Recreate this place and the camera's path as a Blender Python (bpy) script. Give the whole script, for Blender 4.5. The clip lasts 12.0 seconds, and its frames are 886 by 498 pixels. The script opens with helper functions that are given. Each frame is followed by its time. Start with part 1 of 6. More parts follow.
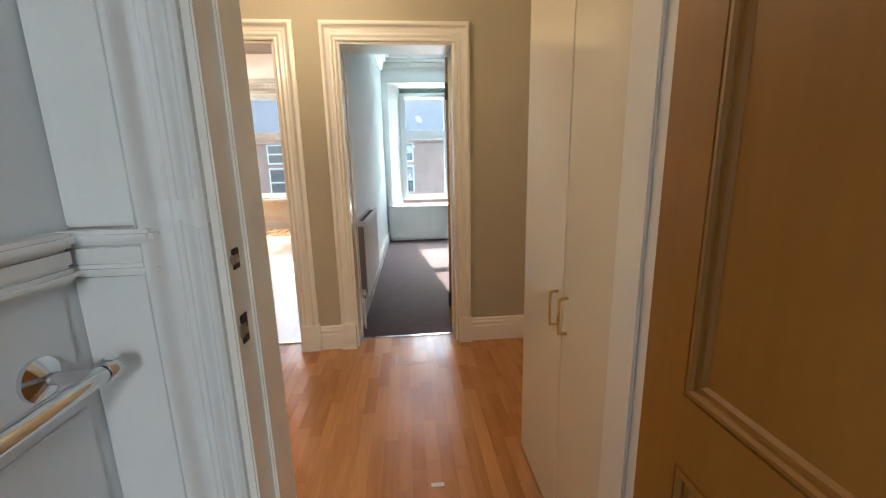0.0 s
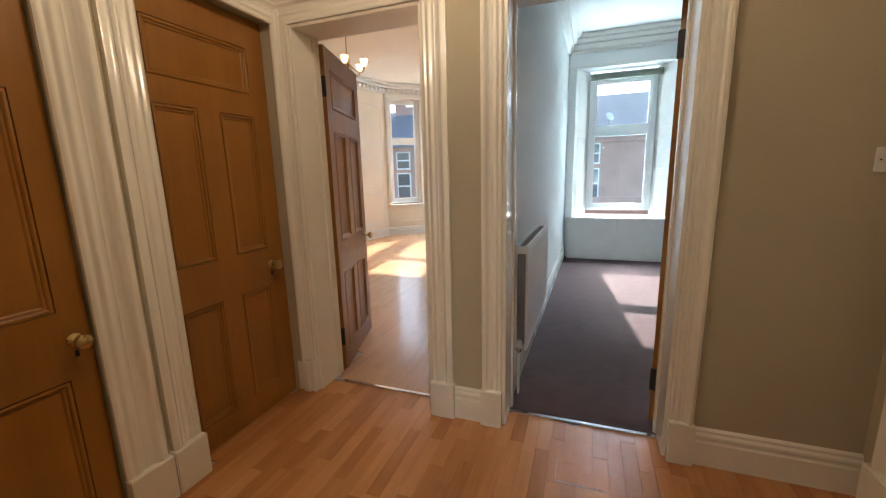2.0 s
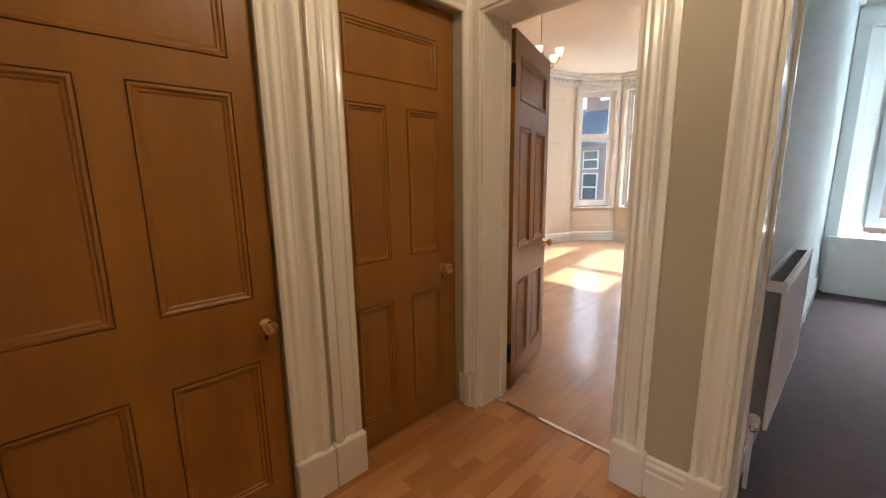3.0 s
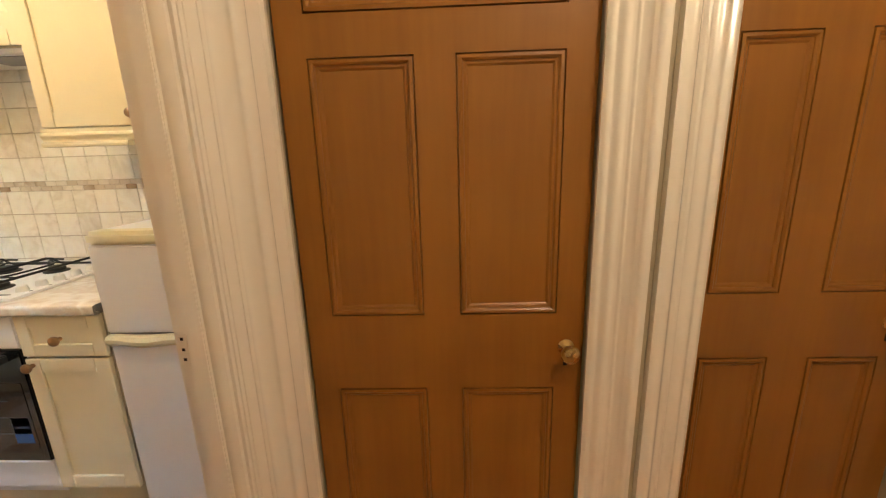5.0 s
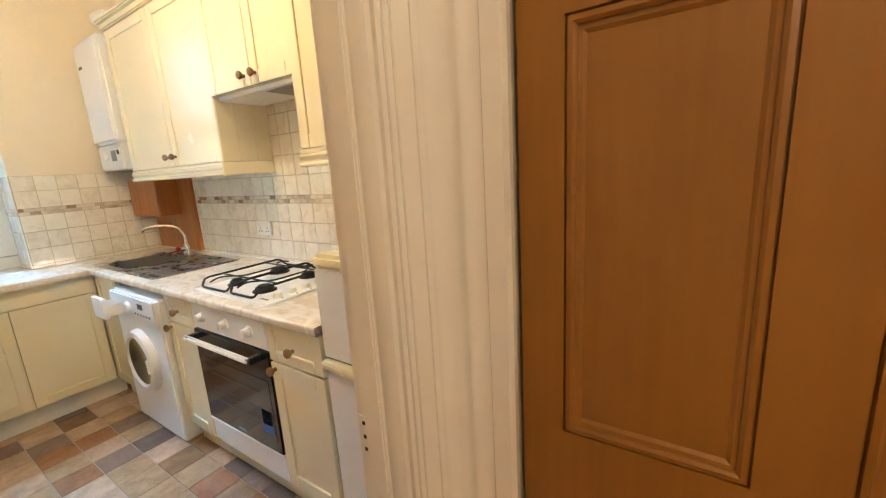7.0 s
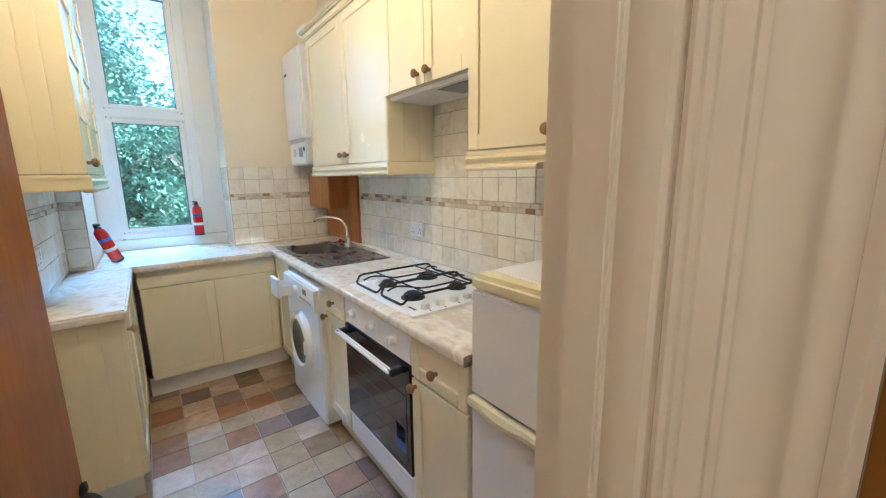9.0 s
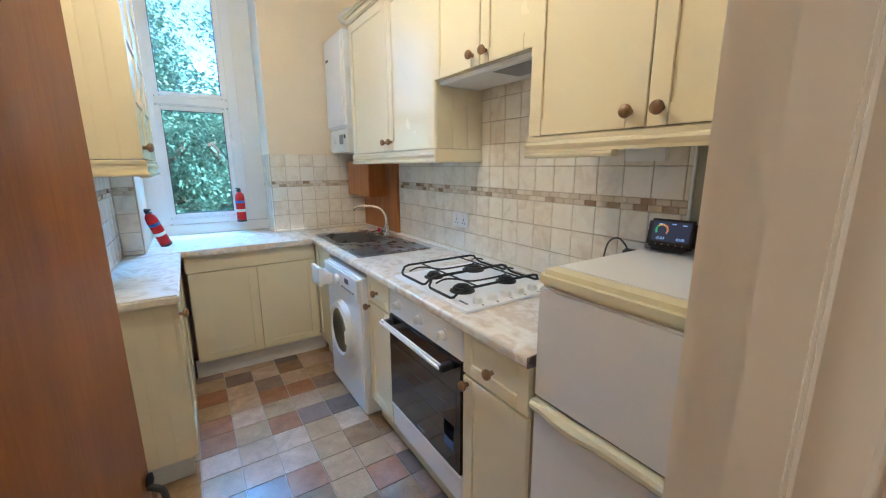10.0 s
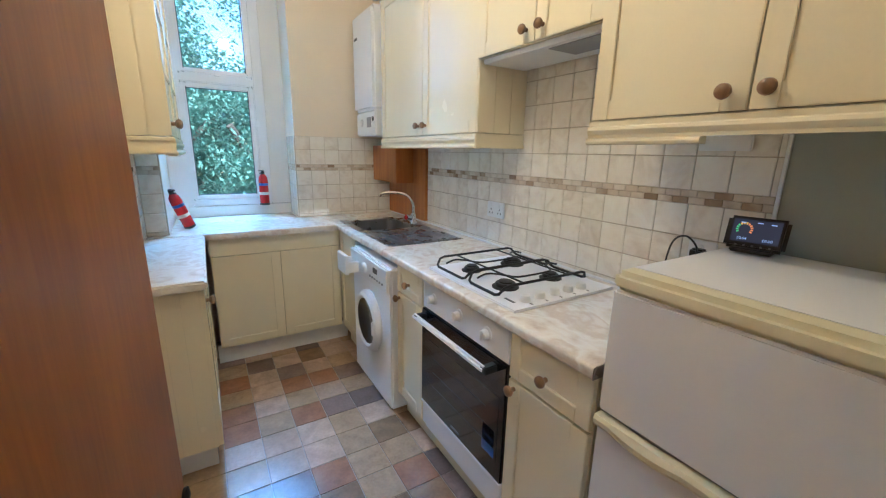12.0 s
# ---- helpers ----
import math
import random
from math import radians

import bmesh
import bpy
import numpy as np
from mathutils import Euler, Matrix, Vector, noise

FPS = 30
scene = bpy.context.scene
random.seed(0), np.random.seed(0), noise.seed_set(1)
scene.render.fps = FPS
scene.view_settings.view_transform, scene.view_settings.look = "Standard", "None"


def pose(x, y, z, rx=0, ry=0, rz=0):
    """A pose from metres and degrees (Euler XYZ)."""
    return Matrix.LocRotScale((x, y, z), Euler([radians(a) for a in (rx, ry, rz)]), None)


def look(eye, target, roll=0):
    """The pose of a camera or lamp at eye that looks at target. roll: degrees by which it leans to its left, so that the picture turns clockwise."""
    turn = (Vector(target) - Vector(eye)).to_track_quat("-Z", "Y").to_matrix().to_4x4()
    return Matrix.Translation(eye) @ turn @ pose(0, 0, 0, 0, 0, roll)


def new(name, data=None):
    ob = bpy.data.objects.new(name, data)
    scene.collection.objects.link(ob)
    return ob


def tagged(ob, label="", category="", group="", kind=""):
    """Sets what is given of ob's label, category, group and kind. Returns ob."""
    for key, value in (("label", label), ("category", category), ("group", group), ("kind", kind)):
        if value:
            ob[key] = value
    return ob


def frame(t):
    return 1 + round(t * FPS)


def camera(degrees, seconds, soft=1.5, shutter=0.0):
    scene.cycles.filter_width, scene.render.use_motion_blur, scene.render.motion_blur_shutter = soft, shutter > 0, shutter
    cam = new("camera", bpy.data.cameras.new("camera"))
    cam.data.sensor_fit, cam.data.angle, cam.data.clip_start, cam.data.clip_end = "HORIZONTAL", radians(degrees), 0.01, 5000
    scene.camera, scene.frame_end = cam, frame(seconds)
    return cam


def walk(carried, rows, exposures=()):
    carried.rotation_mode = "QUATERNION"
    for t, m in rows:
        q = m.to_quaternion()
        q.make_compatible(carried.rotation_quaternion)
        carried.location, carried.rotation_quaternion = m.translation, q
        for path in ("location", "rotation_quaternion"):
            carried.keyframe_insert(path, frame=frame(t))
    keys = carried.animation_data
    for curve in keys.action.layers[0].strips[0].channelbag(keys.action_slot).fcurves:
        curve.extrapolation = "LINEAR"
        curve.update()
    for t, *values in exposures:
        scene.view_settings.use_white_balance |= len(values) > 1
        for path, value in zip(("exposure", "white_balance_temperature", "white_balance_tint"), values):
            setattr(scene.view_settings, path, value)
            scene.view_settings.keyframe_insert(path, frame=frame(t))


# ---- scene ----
cam = camera(97.05, 12.0, soft=1.2)

# seconds, eye x, y, z, yaw, pitch, lean
ROUTE = [
    (0, 0.213, 0.431, 1.334, -5.23, -11.93, -1.23),
    (0.5, 0.225, 0.673, 1.347, -1.6, -12.02, -1.42),
    (1, 0.206, 0.966, 1.357, 2.59, -11.63, -1.7),
    (1.5, 0.19, 1.162, 1.349, 8.37, -11.49, -2.17),
    (2, 0.18, 1.373, 1.339, 20.21, -10.92, -1.42),
    (2.5, 0.129, 1.526, 1.333, 32.99, -10.58, -1.02),
    (3, -0.004, 1.641, 1.339, 45.82, -10.46, -0.87),
    (3.5, -0.132, 1.711, 1.35, 58.42, -10.73, -0.7),
    (5.5, -0.49, 1.823, 1.385, 101.3, -13.9, -2.77),
    (6, -0.619, 1.741, 1.403, 109.09, -13.81, -3.9),
    (6.5, -0.738, 1.668, 1.405, 116.67, -12.97, -4.16),
    (8.3, -0.922, 1.481, 1.42, 137.73, -9.81, -0.92),
    (8.5, -0.927, 1.446, 1.42, 139.44, -9.91, -0.89),
    (9, -0.924, 1.379, 1.427, 143.13, -10.58, -0.72),
    (9.5, -0.902, 1.321, 1.422, 145.72, -11.14, -0.53),
    (10, -0.88, 1.262, 1.42, 147.02, -11.98, -0.25),
    (10.5, -0.868, 1.199, 1.414, 147.84, -12.64, 0.01),
    (11, -0.86, 1.154, 1.412, 148.04, -13.13, 0.35),
    (11.5, -0.849, 1.125, 1.41, 148.29, -13.49, 0.79),
    (12, -0.839, 1.103, 1.409, 148.74, -13.72, 1.17),
]


def eye_pose(x, y, z, yaw, pitch, lean):
    return pose(x, y, z, 90 + pitch, 0, yaw) @ pose(0, 0, 0, 0, 0, lean)


walk(cam, [(r[0], eye_pose(*r[1:])) for r in ROUTE],
     [(0, 2.05, 6700, 11), (1.5, 1.68, 6350, 11), (2.5, 1.66, 6750, 14), (3.5, 2.0, 6400, 13), (5.5, 2.5, 6800, 12), (6.5, 2.5, 6700, 12), (8.5, 2.3, 5600, 9), (10.5, 2.0, 5200, 10), (12, 1.95, 5200, 11)])

# ---- light ----
SUN_YAW = 6.0        # degrees east of the y axis from which the sun comes
SUN_UP = 36.0
world = bpy.data.worlds.new("sky")
scene.world = world
world.use_nodes = True
sky = world.node_tree.nodes.new("ShaderNodeTexSky")
sky.sky_type = "NISHITA"
sky.sun_disc = False
sky.sun_elevation = radians(SUN_UP)
sky.sun_rotation = radians(-SUN_YAW)
background = world.node_tree.nodes["Background"]
background.inputs["Strength"].default_value = 0.15
world.node_tree.links.new(sky.outputs["Color"], background.inputs["Color"])

sun = new("sun", bpy.data.lights.new("sun", "SUN"))
sun.data.energy = 5.0
sun.data.angle = radians(0.6)
sun.data.color = (1.0, 0.96, 0.91)
sun.matrix_world = look((0, 0, 0), (math.sin(radians(SUN_YAW)), -math.cos(radians(SUN_YAW)), -math.tan(radians(SUN_UP))))


def area_lamp(name, at, to, w, h, watts, colour):
    ob = new(name, bpy.data.lights.new(name, "AREA"))
    ob.data.shape, ob.data.size, ob.data.size_y = "RECTANGLE", w, h
    ob.data.energy, ob.data.color = watts, colour
    ob.matrix_world = look(at, to)
    return ob


DAY = (0.78, 0.89, 1.0)
# added lamps stand in for window light: sky above the heads, street below the sills
area_lamp("sky_light_bedroom", (0.62, 8.75, 3.55), (0.62, 6.2, 0.6), 1.6, 1.2, 120, (0.58, 0.86, 1.0))
area_lamp("street_light_bedroom", (0.62, 8.62, 0.10), (0.45, 4.6, 2.2), 1.0, 0.6, 60, (0.60, 0.86, 1.0))
area_lamp("sky_light_bay", (-2.7, 10.9, 3.7), (-2.5, 7.0, 0.4), 3.4, 1.6, 30, DAY)
area_lamp("street_light_bay", (-2.65, 10.55, 0.05), (-2.1, 5.0, 2.3), 2.6, 0.7, 34, (0.82, 0.92, 1.0))
area_lamp("sky_light_kitchen", (-1.0, -3.15, 3.55), (-1.1, -1.0, 0.6), 1.2, 1.2, 105, (0.27, 0.60, 1.0))
# the bathroom window is unseen; this added lamp stands aside of the door leaf
area_lamp("sky_light_bathroom", (1.05, -1.95, 2.2), (-0.2, 0.9, 1.0), 0.8, 0.8, 30, DAY)
# the hall bulb is unseen, added to brighten the hall; its place is assumed
for lamp_name, spot, watts, tone in (("bulb_kitchen", (-1.20, -0.15, 2.62), 8.2, (1.0, 0.81, 0.52)), ("fill_bulb_hall", (-0.35, 2.48, 2.56), 6.4, (1.0, 0.80, 0.56))):
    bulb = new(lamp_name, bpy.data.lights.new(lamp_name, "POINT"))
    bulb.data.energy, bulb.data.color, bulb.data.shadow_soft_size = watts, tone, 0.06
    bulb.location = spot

# ---- materials ----


def nodes_of(name):
    m = bpy.data.materials.new(name)
    m.use_nodes = True
    return m, m.node_tree, m.node_tree.nodes["Principled BSDF"]


def surface(name, colour, rough=0.5, metal=0.0, vary=0.12, scale=6.0, grain=60.0, bump=0.05, stretch=(1, 1, 1), random_piece=0.0, coat=0.0, rough_vary=0.08):
    """A surface with stains at one scale and grain at a finer one."""
    m, t, b = nodes_of(name)
    n, l = t.nodes, t.links
    co = n.new("ShaderNodeTexCoord")
    mp = n.new("ShaderNodeMapping")
    mp.inputs["Scale"].default_value = stretch
    l.new(co.outputs["Object"], mp.inputs["Vector"])
    big, fine = n.new("ShaderNodeTexNoise"), n.new("ShaderNodeTexNoise")
    big.inputs["Scale"].default_value, fine.inputs["Scale"].default_value = scale, grain
    big.inputs["Detail"].default_value, fine.inputs["Detail"].default_value = 4, 3
    for x in (big, fine):
        l.new(mp.outputs["Vector"], x.inputs["Vector"])
    add = n.new("ShaderNodeMath")
    add.operation = "MULTIPLY_ADD"
    l.new(fine.outputs["Fac"], add.inputs[0])
    add.inputs[1].default_value = 0.4
    l.new(big.outputs["Fac"], add.inputs[2])
    if random_piece:
        info = n.new("ShaderNodeObjectInfo")
        isl = n.new("ShaderNodeNewGeometry")
        s = n.new("ShaderNodeMath")
        l.new(info.outputs["Random"], s.inputs[0])
        l.new(isl.outputs["Random Per Island"], s.inputs[1])
        w = n.new("ShaderNodeMath")
        w.operation = "FRACT"
        l.new(s.outputs[0], w.inputs[0])
        q = n.new("ShaderNodeMath")
        q.operation = "MULTIPLY_ADD"
        l.new(w.outputs[0], q.inputs[0])
        q.inputs[1].default_value = random_piece
        l.new(add.outputs[0], q.inputs[2])
        add = q
    ramp = n.new("ShaderNodeMapRange")
    ramp.inputs["From Min"].default_value, ramp.inputs["From Max"].default_value = 0.35, 1.05 + random_piece
    ramp.inputs["To Min"].default_value, ramp.inputs["To Max"].default_value = 1 - vary, 1 + vary
    l.new(add.outputs[0], ramp.inputs["Value"])
    mul = n.new("ShaderNodeVectorMath")
    mul.operation = "SCALE"
    mul.inputs[0].default_value = colour
    l.new(ramp.outputs["Result"], mul.inputs["Scale"])
    l.new(mul.outputs["Vector"], b.inputs["Base Color"])
    rr = n.new("ShaderNodeMapRange")
    rr.inputs["To Min"].default_value, rr.inputs["To Max"].default_value = max(0.02, rough - rough_vary), min(1, rough + rough_vary)
    l.new(big.outputs["Fac"], rr.inputs["Value"])
    l.new(rr.outputs["Result"], b.inputs["Roughness"])
    b.inputs["Metallic"].default_value = metal
    b.inputs["Coat Weight"].default_value = coat
    b.inputs["Coat Roughness"].default_value = 0.12
    if bump:
        bp = n.new("ShaderNodeBump")
        bp.inputs["Strength"].default_value, bp.inputs["Distance"].default_value = bump, 0.004
        l.new(add.outputs[0], bp.inputs["Height"])
        l.new(bp.outputs["Normal"], b.inputs["Normal"])
    return m


def timber(name, dark, light, rough=0.35, along="z", coat=0.2, ring=14.0, random_piece=0.0, knots=0.5, fine=110.0):
    """Wood with long grain along one axis, slow colour drift and dark pores."""
    m, t, b = nodes_of(name)
    n, l = t.nodes, t.links
    co = n.new("ShaderNodeTexCoord")
    info = n.new("ShaderNodeObjectInfo")
    isl = n.new("ShaderNodeNewGeometry")
    seed = n.new("ShaderNodeMath")
    l.new(info.outputs["Random"], seed.inputs[0])
    l.new(isl.outputs["Random Per Island"], seed.inputs[1])
    shift = n.new("ShaderNodeVectorMath")
    shift.operation = "MULTIPLY_ADD"
    l.new(seed.outputs[0], shift.inputs[0])
    shift.inputs[1].default_value = (37 * (random_piece > 0), 19 * (random_piece > 0), 23 * (random_piece > 0))
    l.new(co.outputs["Object"], shift.inputs[2])
    mp = n.new("ShaderNodeMapping")
    mp.inputs["Scale"].default_value = {"x": (0.07, 1, 1), "y": (1, 0.07, 1), "z": (1, 1, 0.07)}[along]
    l.new(shift.outputs["Vector"], mp.inputs["Vector"])
    rings, pores, drift = (n.new("ShaderNodeTexNoise") for _ in range(3))
    rings.inputs["Scale"].default_value, rings.inputs["Detail"].default_value, rings.inputs["Distortion"].default_value = ring, 5, 1.2
    pores.inputs["Scale"].default_value, pores.inputs["Detail"].default_value = fine, 3
    drift.inputs["Scale"].default_value = 2.2
    for x in (rings, pores):
        l.new(mp.outputs["Vector"], x.inputs["Vector"])
    l.new(shift.outputs["Vector"], drift.inputs["Vector"])
    mix = n.new("ShaderNodeMath")
    mix.operation = "MULTIPLY_ADD"
    l.new(pores.outputs["Fac"], mix.inputs[0])
    mix.inputs[1].default_value = 0.45
    l.new(rings.outputs["Fac"], mix.inputs[2])
    mix2 = n.new("ShaderNodeMath")
    mix2.operation = "MULTIPLY_ADD"
    l.new(drift.outputs["Fac"], mix2.inputs[0])
    mix2.inputs[1].default_value = knots
    l.new(mix.outputs[0], mix2.inputs[2])
    last = mix2
    if random_piece:
        fr = n.new("ShaderNodeMath")
        fr.operation = "FRACT"
        l.new(seed.outputs[0], fr.inputs[0])
        last = n.new("ShaderNodeMath")
        last.operation = "MULTIPLY_ADD"
        l.new(fr.outputs[0], last.inputs[0])
        last.inputs[1].default_value = random_piece
        l.new(mix2.outputs[0], last.inputs[2])
    ramp = n.new("ShaderNodeValToRGB")
    ramp.color_ramp.elements[0].color, ramp.color_ramp.elements[1].color = (*dark, 1), (*light, 1)
    rng = n.new("ShaderNodeMapRange")
    mid = 0.725 + knots / 2 + random_piece / 2
    rng.inputs["From Min"].default_value, rng.inputs["From Max"].default_value = mid - 0.32 - random_piece / 2.4, mid + 0.32 + random_piece / 2.4
    l.new(last.outputs[0], rng.inputs["Value"])
    l.new(rng.outputs["Result"], ramp.inputs["Fac"])
    l.new(ramp.outputs["Color"], b.inputs["Base Color"])
    b.inputs["Roughness"].default_value = rough
    b.inputs["Coat Weight"].default_value, b.inputs["Coat Roughness"].default_value = coat, 0.18
    bp = n.new("ShaderNodeBump")
    bp.inputs["Strength"].default_value, bp.inputs["Distance"].default_value = 0.08, 0.003
    l.new(mix.outputs[0], bp.inputs["Height"])
    l.new(bp.outputs["Normal"], b.inputs["Normal"])
    return m


def marbled(name, colours, rough=0.25, scale=7.0, random_piece=0.3):
    """Cloudy stone or laminate with veins; pieces differ."""
    m, t, b = nodes_of(name)
    n, l = t.nodes, t.links
    co = n.new("ShaderNodeTexCoord")
    info, isl = n.new("ShaderNodeObjectInfo"), n.new("ShaderNodeNewGeometry")
    seed = n.new("ShaderNodeMath")
    l.new(info.outputs["Random"], seed.inputs[0])
    l.new(isl.outputs["Random Per Island"], seed.inputs[1])
    shift = n.new("ShaderNodeVectorMath")
    shift.operation = "MULTIPLY_ADD"
    l.new(seed.outputs[0], shift.inputs[0])
    shift.inputs[1].default_value = (31, 17, 11) if random_piece else (0, 0, 0)
    l.new(co.outputs["Object"], shift.inputs[2])
    cloud, vein = n.new("ShaderNodeTexNoise"), n.new("ShaderNodeTexNoise")
    cloud.inputs["Scale"].default_value, cloud.inputs["Detail"].default_value, cloud.inputs["Distortion"].default_value = scale, 5, 1.6
    vein.inputs["Scale"].default_value, vein.inputs["Detail"].default_value = scale * 5, 4
    for x in (cloud, vein):
        l.new(shift.outputs["Vector"], x.inputs["Vector"])
    mix = n.new("ShaderNodeMath")
    mix.operation = "MULTIPLY_ADD"
    l.new(vein.outputs["Fac"], mix.inputs[0])
    mix.inputs[1].default_value = 0.25
    l.new(cloud.outputs["Fac"], mix.inputs[2])
    fr = n.new("ShaderNodeMath")
    fr.operation = "FRACT"
    l.new(seed.outputs[0], fr.inputs[0])
    last = n.new("ShaderNodeMath")
    last.operation = "MULTIPLY_ADD"
    l.new(fr.outputs[0], last.inputs[0])
    last.inputs[1].default_value = random_piece
    l.new(mix.outputs[0], last.inputs[2])
    rng = n.new("ShaderNodeMapRange")
    rng.inputs["From Min"].default_value, rng.inputs["From Max"].default_value = 0.42, 0.84 + random_piece
    l.new(last.outputs[0], rng.inputs["Value"])
    ramp = n.new("ShaderNodeValToRGB")
    e = ramp.color_ramp.elements
    e[0].color, e[1].color = (*colours[0], 1), (*colours[-1], 1)
    for i, c in enumerate(colours[1:-1], 1):
        k = e.new(i / (len(colours) - 1))
        k.color = (*c, 1)
    l.new(rng.outputs["Result"], ramp.inputs["Fac"])
    l.new(ramp.outputs["Color"], b.inputs["Base Color"])
    b.inputs["Roughness"].default_value = rough
    bp = n.new("ShaderNodeBump")
    bp.inputs["Strength"].default_value, bp.inputs["Distance"].default_value = 0.06, 0.003
    l.new(mix.outputs[0], bp.inputs["Height"])
    l.new(bp.outputs["Normal"], b.inputs["Normal"])
    return m


def mixed_tiles(name, colours, rough):
    """Tiles of several colours, one to a piece, each with its own clouding and flecks."""
    m, t, b = nodes_of(name)
    n, l = t.nodes, t.links
    info, co = n.new("ShaderNodeObjectInfo"), n.new("ShaderNodeTexCoord")
    ramp = n.new("ShaderNodeValToRGB")
    ramp.color_ramp.interpolation = "CONSTANT"
    e = ramp.color_ramp.elements
    e[0].color = (*colours[0], 1)
    e[1].position, e[1].color = 1 / len(colours), (*colours[1], 1)
    for i, c in enumerate(colours[2:], 2):
        e.new(i / len(colours)).color = (*c, 1)
    l.new(info.outputs["Random"], ramp.inputs["Fac"])
    shift = n.new("ShaderNodeVectorMath")
    shift.operation = "MULTIPLY_ADD"
    l.new(info.outputs["Random"], shift.inputs[0])
    shift.inputs[1].default_value = (31, 17, 11)
    l.new(co.outputs["Object"], shift.inputs[2])
    cloud, fleck = n.new("ShaderNodeTexNoise"), n.new("ShaderNodeTexNoise")
    cloud.inputs["Scale"].default_value, cloud.inputs["Detail"].default_value, cloud.inputs["Distortion"].default_value = 9, 5, 1.0
    fleck.inputs["Scale"].default_value, fleck.inputs["Detail"].default_value = 70, 4
    mix = n.new("ShaderNodeMath")
    mix.operation = "MULTIPLY_ADD"
    for x in (cloud, fleck):
        l.new(shift.outputs["Vector"], x.inputs["Vector"])
    l.new(fleck.outputs["Fac"], mix.inputs[0])
    mix.inputs[1].default_value = 0.5
    l.new(cloud.outputs["Fac"], mix.inputs[2])
    rng = n.new("ShaderNodeMapRange")
    rng.inputs["From Min"].default_value, rng.inputs["From Max"].default_value = 0.45, 1.05
    rng.inputs["To Min"].default_value, rng.inputs["To Max"].default_value = 0.72, 1.26
    l.new(mix.outputs[0], rng.inputs["Value"])
    mul = n.new("ShaderNodeVectorMath")
    mul.operation = "SCALE"
    l.new(ramp.outputs["Color"], mul.inputs[0])
    l.new(rng.outputs["Result"], mul.inputs["Scale"])
    l.new(mul.outputs["Vector"], b.inputs["Base Color"])
    b.inputs["Roughness"].default_value = rough
    bp = n.new("ShaderNodeBump")
    bp.inputs["Strength"].default_value, bp.inputs["Distance"].default_value = 0.10, 0.003
    l.new(mix.outputs[0], bp.inputs["Height"])
    l.new(bp.outputs["Normal"], b.inputs["Normal"])
    return m


def clear_glass(name, tint=(1, 1, 1), rough=0.0, haze=0.0):
    """Window glass; a pale translucent layer can be mixed in to stand for glare."""
    m, t, b = nodes_of(name)
    b.inputs["Base Color"].default_value = (*tint, 1)
    b.inputs["Transmission Weight"].default_value = 1.0
    b.inputs["Roughness"].default_value = rough
    b.inputs["IOR"].default_value = 1.45
    if haze:
        n, l = t.nodes, t.links
        veil = n.new("ShaderNodeBsdfTranslucent")
        veil.inputs["Color"].default_value = (0.80, 0.90, 1.0, 1)
        co, haze_noise = n.new("ShaderNodeTexCoord"), n.new("ShaderNodeTexNoise")
        haze_noise.inputs["Scale"].default_value, haze_noise.inputs["Detail"].default_value = 5, 5
        l.new(co.outputs["Object"], haze_noise.inputs["Vector"])
        rng = n.new("ShaderNodeMapRange")
        rng.inputs["From Min"].default_value, rng.inputs["From Max"].default_value = 0.3, 0.7
        rng.inputs["To Min"].default_value, rng.inputs["To Max"].default_value = 0.6 * haze, 1.5 * haze
        l.new(haze_noise.outputs["Fac"], rng.inputs["Value"])
        mix = n.new("ShaderNodeMixShader")
        l.new(rng.outputs["Result"], mix.inputs["Fac"])
        l.new(b.outputs["BSDF"], mix.inputs[1])
        l.new(veil.outputs["BSDF"], mix.inputs[2])
        l.new(mix.outputs["Shader"], n["Material Output"].inputs["Surface"])
    return m


def glow(name, colour, strength):
    m, t, b = nodes_of(name)
    b.inputs["Base Color"].default_value = (*colour, 1)
    b.inputs["Emission Color"].default_value = (*colour, 1)
    b.inputs["Emission Strength"].default_value = strength
    return m


